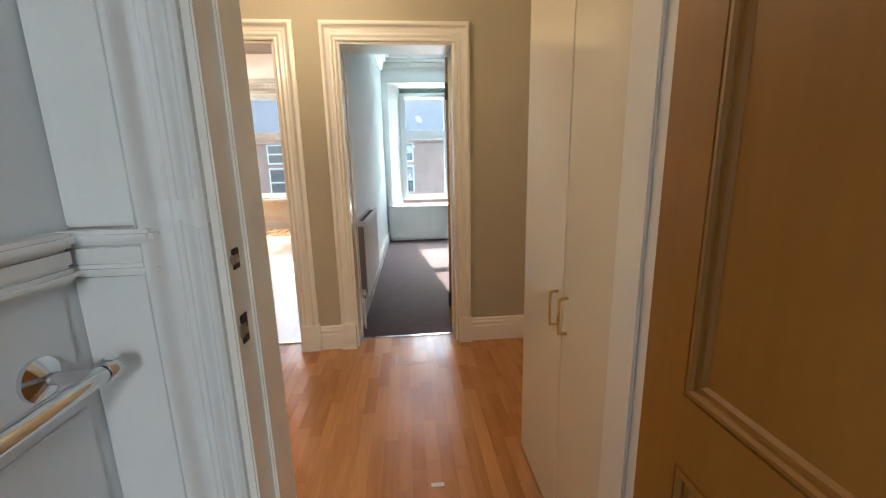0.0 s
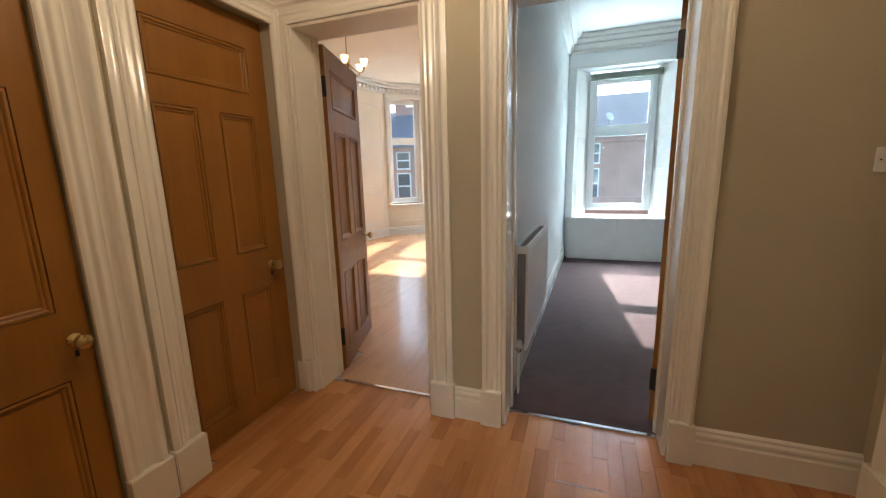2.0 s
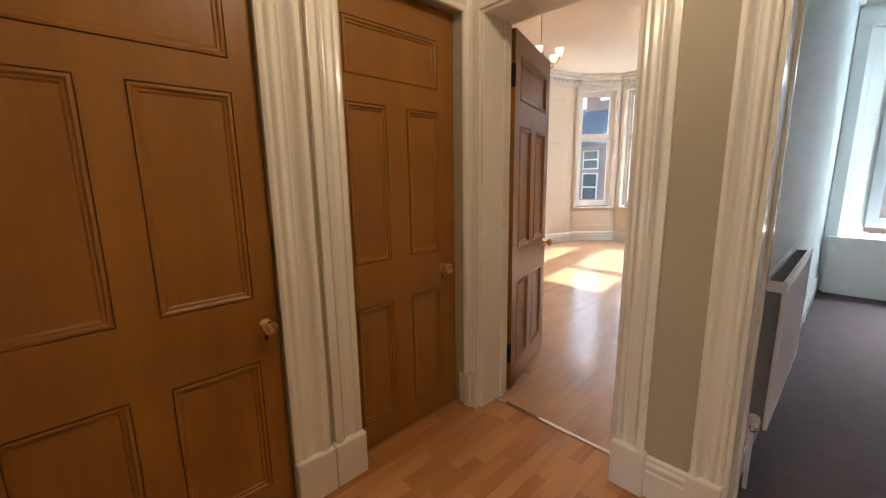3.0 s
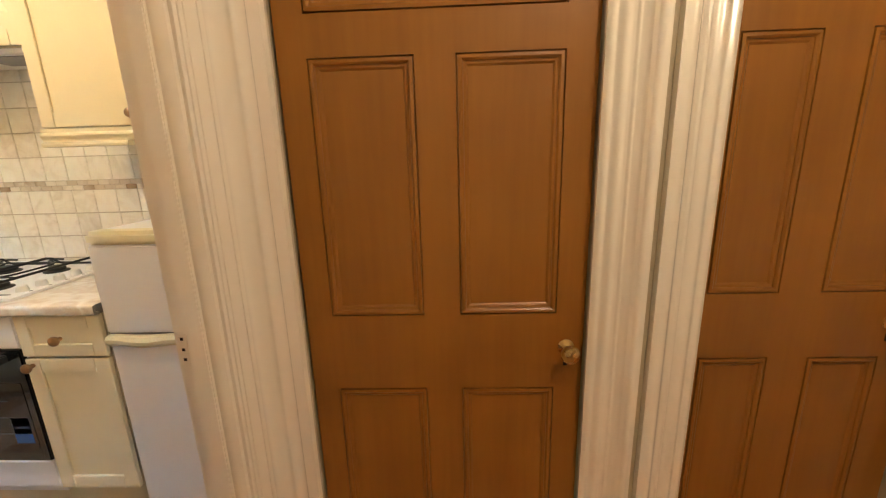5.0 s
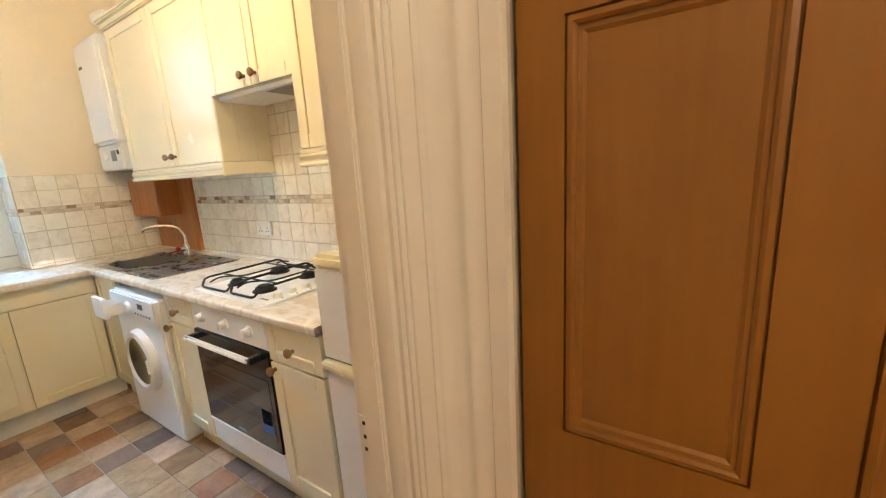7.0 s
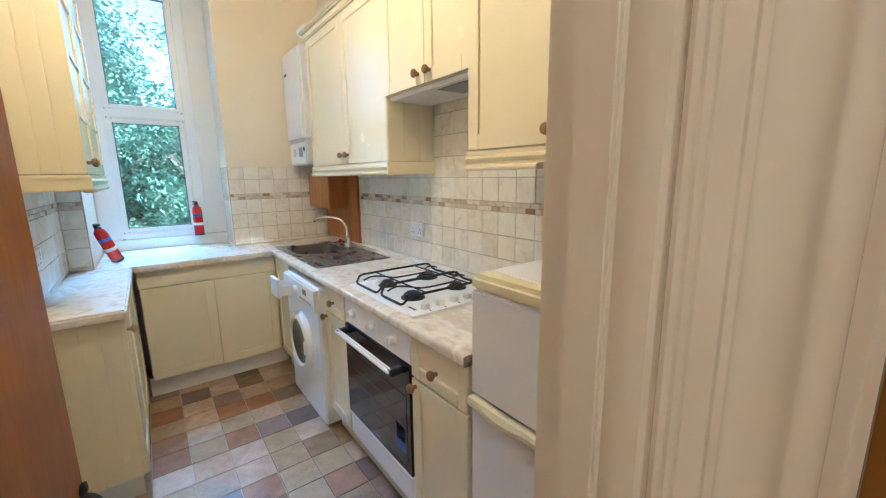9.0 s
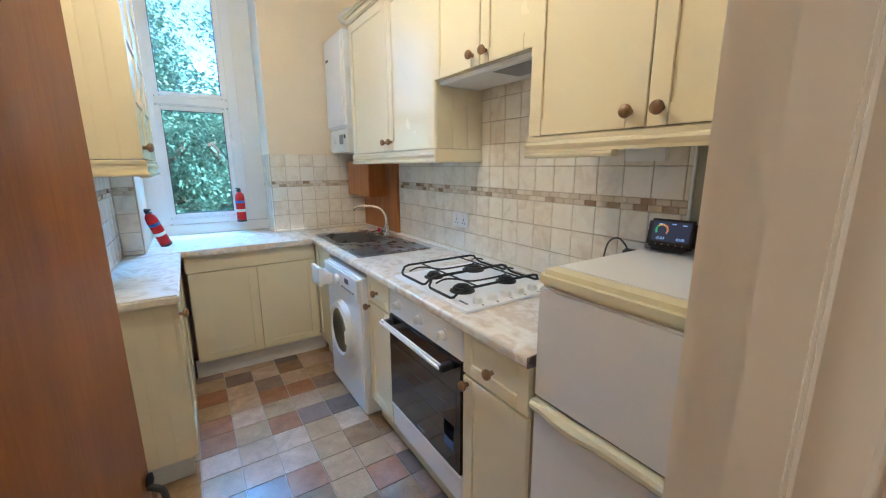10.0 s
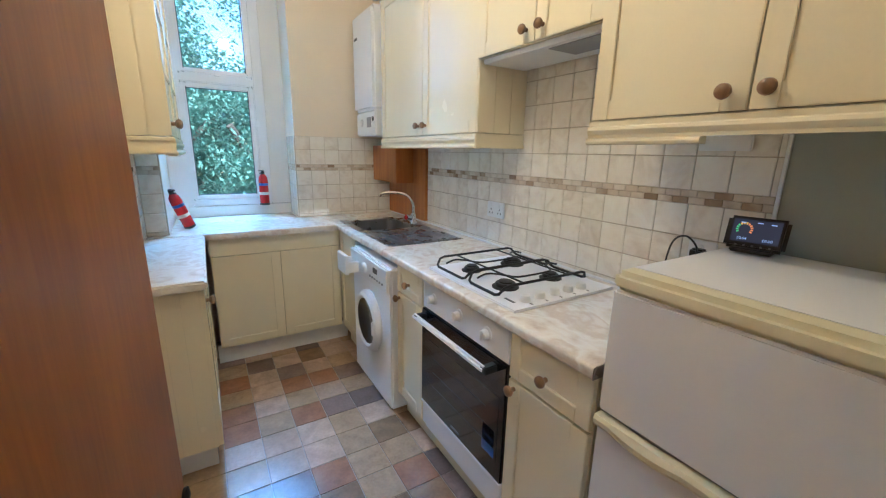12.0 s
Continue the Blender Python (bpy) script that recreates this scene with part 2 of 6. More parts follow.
M = {
    "hall_wall": surface("hall_wall", (0.52, 0.46, 0.34), 0.75, vary=0.06, scale=2.5, grain=220, bump=0.08),
    "shaded_wall": surface("shaded_wall", (0.37, 0.38, 0.31), 0.7, vary=0.06, scale=2.5, grain=200, bump=0.07),
    "white_wall": surface("white_wall", (0.80, 0.82, 0.81), 0.8, vary=0.04, scale=2, grain=220, bump=0.06),
    "cream_wall": surface("cream_wall", (0.80, 0.70, 0.55), 0.7, vary=0.05, scale=2.5, grain=200, bump=0.07),
    "peach_wall": surface("peach_wall", (0.82, 0.74, 0.62), 0.75, vary=0.04, scale=2, grain=200, bump=0.05),
    "bath_wall": surface("bath_wall", (0.74, 0.76, 0.76), 0.55, vary=0.05, scale=3, grain=160, bump=0.06),
    "ceiling": surface("ceiling_paint", (0.82, 0.80, 0.76), 0.85, vary=0.03, scale=2, grain=180, bump=0.05),
    "gloss": surface("cream_gloss_paint", (0.92, 0.88, 0.79), 0.22, vary=0.02, scale=4, grain=50, bump=0.0, coat=0.5),
    "gloss_white": surface("white_gloss_paint", (0.82, 0.81, 0.77), 0.25, vary=0.04, scale=5, grain=80, bump=0.05, coat=0.3),
    "cupboard": surface("cupboard_paint", (0.83, 0.76, 0.60), 0.14, vary=0.03, scale=2, grain=120, bump=0.03, coat=0.5),
    "pine": timber("varnished_pine", (0.270, 0.108, 0.014), (0.360, 0.152, 0.021), 0.40, coat=0.2, ring=4, knots=1.3, fine=60),
    "ply": timber("stained_plywood", (0.15, 0.040, 0.004), (0.37, 0.130, 0.014), 0.36, coat=0.25, ring=5, fine=130, knots=0.9),
    "orange_pine": timber("orange_pine", (0.32, 0.080, 0.008), (0.52, 0.18, 0.026), 0.38, coat=0.3),
    "knob_wood": timber("turned_beech", (0.17, 0.085, 0.035), (0.30, 0.17, 0.075), 0.38, coat=0.3),
    "laminate": timber("laminate_strip", (0.38, 0.145, 0.046), (0.66, 0.31, 0.115), 0.24, along="y", coat=0.35, random_piece=0.75, knots=0.25),
    "laminate_living": timber("laminate_living", (0.42, 0.215, 0.10), (0.57, 0.33, 0.165), 0.22, along="y", coat=0.35, random_piece=0.3, knots=0.2),
    "carpet": surface("brown_carpet", (0.074, 0.043, 0.045), 0.95, vary=0.3, scale=9, grain=420, bump=0.6),
    "brass": surface("worn_brass", (0.62, 0.45, 0.20), 0.28, metal=1.0, vary=0.15, scale=20, grain=90, bump=0.03),
    "iron": surface("black_iron", (0.018, 0.017, 0.017), 0.5, metal=0.4, vary=0.2, scale=40, grain=150, bump=0.1),
    "steel": surface("brushed_steel", (0.36, 0.33, 0.30), 0.28, metal=1.0, vary=0.05, scale=10, grain=200, bump=0.0),
    "chrome": surface("chrome", (0.75, 0.76, 0.78), 0.10, metal=1.0, vary=0.05, scale=10, grain=60, bump=0.01),
    "cabinet": surface("cream_cabinet_foil", (0.83, 0.745, 0.535), 0.24, vary=0.035, scale=3, grain=130, bump=0.01, coat=0.35),
    "white_good": surface("white_enamel", (0.84, 0.84, 0.86), 0.36, vary=0.02, scale=2, grain=130, bump=0.0, coat=0.05),
    "fridge_trim": surface("yellowed_plastic", (0.78, 0.72, 0.50), 0.35, vary=0.06, scale=6, grain=90, bump=0.02),
    "white_plastic": surface("white_plastic", (0.80, 0.80, 0.79), 0.35, vary=0.03, scale=8, grain=90, bump=0.01),
    "grey_plastic": surface("grey_plastic", (0.25, 0.25, 0.26), 0.4, vary=0.08, scale=9, grain=90, bump=0.02),
    "black_plastic": surface("black_plastic", (0.015, 0.015, 0.016), 0.32, vary=0.1, scale=9, grain=120, bump=0.02),
    "oven_glass": surface("dark_oven_glass", (0.012, 0.012, 0.014), 0.06, vary=0.05, scale=5, grain=50, bump=0, coat=0.6),
    "rubber": surface("rubber", (0.02, 0.02, 0.02), 0.6, vary=0.1, scale=9, grain=120, bump=0.05),
    "red": surface("red_enamel", (0.55, 0.018, 0.02), 0.25, vary=0.08, scale=12, grain=90, bump=0.01, coat=0.4),
    "blue_label": surface("blue_label", (0.03, 0.10, 0.35), 0.4, vary=0.05, scale=20, grain=90, bump=0),
    "green_frame": surface("green_frame", (0.015, 0.16, 0.075), 0.35, vary=0.08, scale=9, grain=100, bump=0.02),
    "worktop": marbled("marbled_worktop", [(0.60, 0.49, 0.39), (0.75, 0.67, 0.57), (0.84, 0.80, 0.73), (0.68, 0.58, 0.48), (0.81, 0.76, 0.69)], 0.20, 5, 0.0),
    "wall_tile": marbled("glazed_wall_tile", [(0.68, 0.61, 0.50), (0.83, 0.78, 0.68), (0.88, 0.85, 0.76)], 0.14, 9, 0.25),
    "border_tile": marbled("border_mosaic", [(0.26, 0.17, 0.10), (0.34, 0.24, 0.15), (0.70, 0.61, 0.48), (0.55, 0.45, 0.33), (0.76, 0.69, 0.57), (0.66, 0.60, 0.50)], 0.2, 5, 1.4),
    "grout": surface("grout", (0.50, 0.43, 0.33), 0.9, vary=0.1, scale=10, grain=200, bump=0.1),
    "vinyl": mixed_tiles("vinyl_floor_tile", [(0.46, 0.31, 0.21), (0.15, 0.108, 0.090), (0.50, 0.35, 0.25), (0.31, 0.150, 0.080), (0.23, 0.155, 0.125), (0.40, 0.27, 0.16), (0.25, 0.155, 0.085)], 0.27),
    "vinyl_joint": surface("vinyl_joint", (0.34, 0.28, 0.22), 0.5, vary=0.1, scale=10, grain=200, bump=0.05),
    "upvc": surface("white_upvc", (0.82, 0.83, 0.84), 0.25, vary=0.02, scale=6, grain=90, bump=0.01, coat=0.2),
    "glass": clear_glass("window_glass"),
    # the tint puts the blue cast of daylight into the kitchen panes
    "garden_glass": clear_glass("daylight_blue_window_glass", tint=(0.70, 0.87, 1.0)),
    # pale layer and blue tint put the glare of daylight into the panes
    "hazed_glass": clear_glass("hazed_window_glass", tint=(0.86, 0.95, 1.0), haze=0.008),
    "bulb_glass": glow("lit_shade", (1.0, 0.75, 0.42), 0.9),
    "paper": surface("paper", (0.75, 0.72, 0.66), 0.8, vary=0.05, scale=20, grain=120, bump=0.03),
    "leaf": surface("leaf", (0.15, 0.27, 0.19), 0.40, vary=0.5, scale=1.2, grain=6, bump=0.0, random_piece=0.6),
    "bark": surface("bark", (0.10, 0.075, 0.05), 0.9, vary=0.3, scale=8, grain=60, bump=0.5),
    "sandstone": surface("red_sandstone", (0.48, 0.26, 0.20), 0.9, vary=0.25, scale=0.8, grain=9, bump=0.3),
    "slate": surface("slate", (0.11, 0.15, 0.19), 0.9, vary=0.3, scale=1.0, grain=12, bump=0.3),
    "dark_pane": surface("far_pane", (0.03, 0.04, 0.06), 0.08, vary=0.1, scale=3, grain=20, bump=0),
    "asphalt": surface("asphalt", (0.05, 0.05, 0.052), 0.9, vary=0.2, scale=1, grain=60, bump=0.3),
    "grass": surface("grass", (0.06, 0.10, 0.03), 0.9, vary=0.3, scale=1, grain=40, bump=0.3),
    "screen": glow("lit_screen", (0.03, 0.035, 0.06), 0.15),
    "screen_text": glow("screen_text", (0.45, 0.65, 1.0), 0.16),
    "screen_green": glow("screen_green", (0.10, 0.60, 0.20), 0.2),
    "screen_amber": glow("screen_amber", (0.85, 0.50, 0.08), 0.2),
    "screen_dial": glow("screen_dial", (0.85, 0.30, 0.10), 0.2),
    "blind": surface("grey_green_blind", (0.22, 0.25, 0.20), 0.6, vary=0.1, scale=8, grain=80, bump=0.05),
    "label_ink": surface("label_ink", (0.08, 0.08, 0.09), 0.5, vary=0.05, scale=20, grain=80, bump=0),
}

# ---- building tools ----


def box(bm, x0, x1, y0, y1, z0, z1, bevel=0.0, seg=2):
    """One box, its edges rounded by bevel."""
    t = bmesh.new()
    bmesh.ops.create_cube(t, size=1)
    for v in t.verts:
        v.co = ((x0 + x1) / 2 + v.co.x * (x1 - x0), (y0 + y1) / 2 + v.co.y * (y1 - y0), (z0 + z1) / 2 + v.co.z * (z1 - z0))
    if bevel:
        bmesh.ops.bevel(t, geom=t.edges[:], offset=min(bevel, 0.45 * min(x1 - x0, y1 - y0, z1 - z0)), segments=seg, affect="EDGES")
    pour(bm, t)
    return bm


def pour(bm, t):
    """Adds the mesh t to bm and frees t."""
    me = bpy.data.meshes.new("pour")
    t.to_mesh(me)
    t.free()
    bm.from_mesh(me)
    bpy.data.meshes.remove(me)


def boxes(*rows, bevel=0.0):
    bm = bmesh.new()
    for r in rows:
        box(bm, *r, bevel=bevel)
    return bm


def lathe(profile, axis="z", at=(0, 0, 0), n=20):
    """A turned shape: profile rows of (radius, distance along the axis)."""
    bm = bmesh.new()
    rings = []
    for r, d in profile:
        ring = []
        for i in range(n):
            a = 2 * math.pi * i / n
            u, v = r * math.cos(a), r * math.sin(a)
            p = {"z": (u, v, d), "x": (d, u, v), "y": (v, d, u)}[axis]
            ring.append(bm.verts.new(Vector(at) + Vector(p)))
        rings.append(ring)
    for a, b in zip(rings, rings[1:]):
        for i in range(n):
            bm.faces.new((a[i], a[(i + 1) % n], b[(i + 1) % n], b[i]))
    bm.faces.new(rings[0][::-1])
    bm.faces.new(rings[-1])
    bmesh.ops.recalc_face_normals(bm, faces=bm.faces[:])
    return bm


def tube(points, radius, n=10):
    """A round bar bent along points."""
    bm = bmesh.new()
    pts = [Vector(p) for p in points]
    rings = []
    up = Vector((0.31, 0.17, 0.93))
    for i, p in enumerate(pts):
        d = (pts[min(i + 1, len(pts) - 1)] - pts[max(i - 1, 0)]).normalized()
        s = d.cross(up).normalized()
        t = d.cross(s)
        rings.append([bm.verts.new(p + radius * (math.cos(2 * math.pi * k / n) * s + math.sin(2 * math.pi * k / n) * t)) for k in range(n)])
    for a, b in zip(rings, rings[1:]):
        for i in range(n):
            bm.faces.new((a[i], a[(i + 1) % n], b[(i + 1) % n], b[i]))
    bm.faces.new(rings[0][::-1])
    bm.faces.new(rings[-1])
    bmesh.ops.recalc_face_normals(bm, faces=bm.faces[:])
    return bm


def curve_points(points, steps=8):
    """Rounds a row of points off into a smooth bend."""
    pts = [Vector(p) for p in points]
    out = []
    for i in range(len(pts) - 1):
        a, b, c, d = pts[max(i - 1, 0)], pts[i], pts[i + 1], pts[min(i + 2, len(pts) - 1)]
        for k in range(steps):
            u = k / steps
            out.append(0.5 * ((2 * b) + (c - a) * u + (2 * a - 5 * b + 4 * c - d) * u * u + (3 * b - a - 3 * c + d) * u ** 3))
    return out + [pts[-1]]


def mesh_object(name, bm, material, smooth=30):
    me = bpy.data.meshes.new(name)
    bm.to_mesh(me)
    bm.free()
    me.materials.append(material)
    if smooth:
        me.shade_smooth()
        me.set_sharp_from_angle(angle=radians(smooth))
    return new(name, me)


def part(name, bm, material, parent, label=""):
    ob = mesh_object(name, bm, material)
    ob.parent = parent
    if label:
        tagged(ob, label)
    return ob


def thing(name, at, label, category, group="", kind="", turn=0):
    ob = new(name)
    ob.empty_display_size = 0.1
    ob.matrix_world = pose(*at, 0, 0, turn)
    return tagged(ob, label, category, group, kind)


def setting(name, bm, material, label, category, smooth=30):
    return tagged(mesh_object(name, bm, material, smooth), label, category, "", "structure")


def slab_with_holes(axis, a, b, span, z, holes):
    """A wall between a and b on its axis; holes are rows (from, to, bottom, top) along the other axis."""
    bm = bmesh.new()

    def add(u0, u1, z0, z1):
        if u1 - u0 > 1e-4 and z1 - z0 > 1e-4:
            box(bm, *((a, b, u0, u1, z0, z1) if axis == "x" else (u0, u1, a, b, z0, z1)))
    at = span[0]
    for u0, u1, z0, z1 in sorted(holes):
        add(at, u0, *z)
        add(u0, u1, z[0], z0)
        add(u0, u1, z1, z[1])
        at = u1
    add(at, span[1], *z)
    return bm


def casing_profile():
    """Rows of (across, proud): two beads, a pair of small reeds, an ogee and a bold outer roll."""
    rows = [(0.0, 0.0)]
    for k in range(73):
        u = 0.12 * k / 72
        v = 0.013
        for at, r, h in ((0.010, 0.013, 0.006), (0.036, 0.016, 0.008), (0.062, 0.006, 0.0025), (0.100, 0.022, 0.013)):
            v += h * (0.5 + 0.5 * math.cos(math.pi * min(1.0, abs(u - at) / r)))
        s = min(1.0, max(0.0, (u - 0.064) / 0.032))
        v += 0.011 * s * s * (3 - 2 * s)
        rows.append((u, v))
    return rows + [(0.12, 0.0)]


CASING = casing_profile()


def casing(axis, face, side, u0, u1, top, widths=(1, 1), plinth=True):
    """A moulded door surround: legs and head mitred, on the wall face at `face`, proud to `side`."""
    bm = bmesh.new()
    rows = []
    for u, v in CASING:
        path = [(u0 - u * widths[0], 0.0), (u0 - u * widths[0], top + u), (u1 + u * widths[1], top + u), (u1 + u * widths[1], 0.0)]
        rows.append([bm.verts.new((face + side * v, p, z) if axis == "x" else (p, face + side * v, z)) for p, z in path])
    for a, b in zip(rows, rows[1:]):
        for i in range(3):
            bm.faces.new((a[i], a[i + 1], b[i + 1], b[i]))
    if plinth:
        for c, d in ((u0 - 0.128 * widths[0], u0 + 0.003), (u1 - 0.003, u1 + 0.128 * widths[1])):
            f = sorted((face, face + side * 0.046))
            box(bm, *((f[0], f[1], c, d, 0, 0.20) if axis == "x" else (c, d, f[0], f[1], 0, 0.20)), bevel=0.004)
    bmesh.ops.recalc_face_normals(bm, faces=bm.faces[:])
    return bm


SKIRT = [(0.0, 0.0), (0.0, 0.022), (0.115, 0.022), (0.122, 0.016), (0.132, 0.016), (0.138, 0.020), (0.150, 0.020), (0.160, 0.012), (0.172, 0.012), (0.182, 0.0)]


def skirting(axis, face, side, u0, u1):
    bm = bmesh.new()
    rows = [[bm.verts.new((face + side * v, p, z) if axis == "x" else (p, face + side * v, z)) for p in (u0, u1)] for z, v in SKIRT]
    for a, b in zip(rows, rows[1:]):
        bm.faces.new((a[0], a[1], b[1], b[0]))
    for e in (0, 1):
        bm.faces.new([r[e] for r in rows])
    bmesh.ops.recalc_face_normals(bm, faces=bm.faces[:])
    return bm


MOULD = [(0.0, 0.0), (0.001, -0.008), (0.004, -0.008), (0.005, 0.001), (0.013, 0.003), (0.018, -0.001), (0.019, -0.005), (0.026, -0.006), (0.033, -0.012), (0.034, -0.015), (0.037, -0.015), (0.038, -0.011)]


def panel_mould(x0, x1, z0, z1, y, side):
    """The moulding round a door panel, on the face at y that looks to side."""
    bm = bmesh.new()
    loops = []
    for inset, up in MOULD:
        loops.append([bm.verts.new((x, y + side * up, z)) for x, z in ((x0 + inset, z0 + inset), (x1 - inset, z0 + inset), (x1 - inset, z1 - inset), (x0 + inset, z1 - inset))])
    for a, b in zip(loops, loops[1:]):
        for i in range(4):
            bm.faces.new((a[i], a[(i + 1) % 4], b[(i + 1) % 4], b[i]))
    bmesh.ops.recalc_face_normals(bm, faces=bm.faces[:])
    return bm


def door_knob(parent, x, z, y, side, name="door_knob"):
    prof = [(0.024, 0.0), (0.024, 0.004), (0.016, 0.008), (0.009, 0.014), (0.009, 0.028), (0.016, 0.034), (0.025, 0.042), (0.028, 0.052), (0.025, 0.062), (0.014, 0.068), (0.004, 0.070)]
    k = part(name, lathe([(r, side * d) for r, d in prof], "y", (x, y, z)), M["brass"], parent, "worn brass door knob")
    return k


def panel_door(name, at, turn, w, h, panels, label, knob, hinge_marks=()):
    """A five-panel door leaf; local x runs from the hinge along the leaf, its middle plane is y = 0."""
    d = thing(name, at, label, "door", kind="structure", turn=turn)
    th = 0.020
    xs = sorted({0.0, w, *(p[0] for p in panels), *(p[1] for p in panels)})
    zs = sorted({0.008, h, *(p[2] for p in panels), *(p[3] for p in panels)})
    bm = bmesh.new()
    for xa, xb in zip(xs, xs[1:]):
        run = None
        for za, zb in zip(zs, zs[1:]):
            hole = any(p[0] <= xa and xb <= p[1] and p[2] <= za and zb <= p[3] for p in panels)
            if hole:
                if run:
                    box(bm, xa, xb, -th, th, *run)
                run = None
            else:
                run = (run[0], zb) if run else (za, zb)
        if run:
            box(bm, xa, xb, -th, th, *run)
    bmesh.ops.remove_doubles(bm, verts=bm.verts[:], dist=1e-5)
    part("stiles_and_rails", bm, M["pine"], d)
    for p in panels:
        q = part("panel", boxes((p[0] - 0.004, p[1] + 0.004, -0.009, 0.009, p[2] - 0.004, p[3] + 0.004)), M["pine"], d)
        for side in (-1, 1):
            part("moulding", panel_mould(*p, side * th, side), M["pine"], q)
    if knob:
        for side in (-1, 1):
            door_knob(d, knob[0], knob[1], side * th, side)
            part("keyhole", boxes((knob[0] - 0.006, knob[0] + 0.006, *sorted((side * th, side * (th + 0.0015))), knob[1] - 0.062, knob[1] - 0.038), bevel=0.002), M["iron"], d)
    for z in hinge_marks:
        part("hinge", boxes((-0.012, 0.002, -th - 0.004, th + 0.004, z - 0.06, z + 0.06), bevel=0.002), M["iron"], d, "dark iron butt hinge")
    return d


# ---- shell: hall, kitchen, bathroom, bedroom, living room ----
TOP = 3.20
setting("floor_hall", boxes((-1.62, 1.42, 1.10, 3.40, -0.12, -0.006)), M["vinyl_joint"], "dark underlay below the hall laminate boards", "floor")
setting("floor_kitchen", boxes((-2.35, -0.45, -2.50, 1.10, -0.12, -0.002)), M["vinyl_joint"], "beige joints of the patchwork vinyl kitchen floor", "floor")
setting("floor_bathroom", boxes((-0.40, 1.42, -1.45, 1.10, -0.12, 0.0)), M["vinyl"], "mottled vinyl bathroom floor", "floor")
setting("floor_bedroom", boxes((-0.40, 1.95, 3.40, 8.20, -0.12, 0.004)), M["carpet"], "dark brown fitted carpet in the bedroom", "carpet")
setting("floor_living", boxes((-4.40, -0.40, 3.40, 9.9, -0.12, -0.006)), M["vinyl_joint"], "underlay below the living room laminate", "floor")
setting("ceiling_hall", boxes((-1.62, 1.42, 1.05, 3.40, TOP, TOP + 0.15)), M["ceiling"], "plain white hall ceiling", "ceiling")
setting("ceiling_kitchen", boxes((-2.35, -0.45, -2.50, 1.05, TOP, TOP + 0.15)), M["ceiling"], "plain white kitchen ceiling", "ceiling")
setting("ceiling_bathroom", boxes((-0.45, 1.42, -1.50, 1.05, TOP, TOP + 0.15)), M["ceiling"], "plain white bathroom ceiling", "ceiling")
setting("ceiling_bedroom", boxes((-0.40, 1.95, 3.40, 8.20, TOP, TOP + 0.15)), M["ceiling"], "white bedroom ceiling", "ceiling")
setting("ceiling_living", boxes((-4.40, -0.42, 3.40, 9.95, TOP, TOP + 0.15)), M["peach_wall"], "peach tinted living room ceiling", "ceiling")

NORTH = 3.26
LIV = (-1.375, -0.594)
BED = (-0.200, 0.580)
HEAD = 2.145
setting("wall_north", slab_with_holes("y", NORTH, 3.49, (-1.72, 1.42), (0, TOP), [(*LIV, 0, HEAD), (*BED, 0, HEAD)]), M["hall_wall"], "beige painted hall wall with two doorways", "wall")
WEST = -1.455
setting("wall_west", slab_with_holes("x", -1.60, WEST, (1.19, 3.26), (0, TOP), [(1.345, 2.195, 0, 2.16), (2.490, 3.215, 0, 2.16)]), M["hall_wall"], "beige painted hall wall with two pine doors", "wall")
setting("wall_cupboard_backs", boxes((-2.30, -2.22, 1.19, 3.49, 0, TOP), (-2.30, -1.60, 3.26, 3.49, 0, TOP)), M["hall_wall"], "plain wall behind the closed cupboard doors", "wall")
KDOOR = (-1.315, -0.545)
BDOOR = (-0.085, 0.680)
setting("wall_south", slab_with_holes("y", 1.055, 1.180, (-2.35, 1.42), (0, TOP), [(-1.448, KDOOR[1], 0, 2.12), (*BDOOR, 0, 2.12)]), M["hall_wall"], "beige painted wall with kitchen and bathroom doorways", "wall")
setting("wall_east", boxes((1.275, 1.42, 1.18, 3.26, 0, TOP)), M["hall_wall"], "beige painted hall wall beside the entrance door", "wall")
# kitchen
setting("wall_kitchen_west", boxes((-2.35, -2.235, -2.50, 1.055, 0, TOP)), M["cream_wall"], "cream painted kitchen wall behind the units", "wall")
setting("wall_kitchen_east", boxes((-0.515, -0.40, -2.065, 1.055, 0, TOP)), M["cream_wall"], "cream painted kitchen wall", "wall")
# grey green sheet; the wall cabinet's shade is put into its darker colour
setting("wall_kitchen_shaded", boxes((-2.2352, -2.231, 0.645, 1.055, 0, 1.52)), M["shaded_wall"], "grey green patch of kitchen wall behind the fridge, shade put into its colour", "wall")
KWIN = (-1.445, -0.625)
setting("wall_kitchen_window", slab_with_holes("y", -2.50, -2.065, (-2.235, -0.40), (0, TOP), [(*KWIN, 0.865, 2.80)]), M["cream_wall"], "cream painted kitchen wall with a deep window recess", "wall")
# bathroom
setting("wall_bathroom_west", boxes((-0.40, -0.285, -1.50, 1.055, 0, TOP)), M["bath_wall"], "pale painted bathroom wall", "wall")
setting("wall_bathroom_east", boxes((1.275, 1.42, -1.50, 1.055, 0, TOP)), M["bath_wall"], "pale painted bathroom wall", "wall")
setting("wall_bathroom_south", slab_with_holes("y", -1.50, -1.35, (-0.285, 1.275), (0, TOP), [(0.15, 0.75, 1.2, 2.3)]), M["bath_wall"], "pale bathroom wall with a small window", "wall")
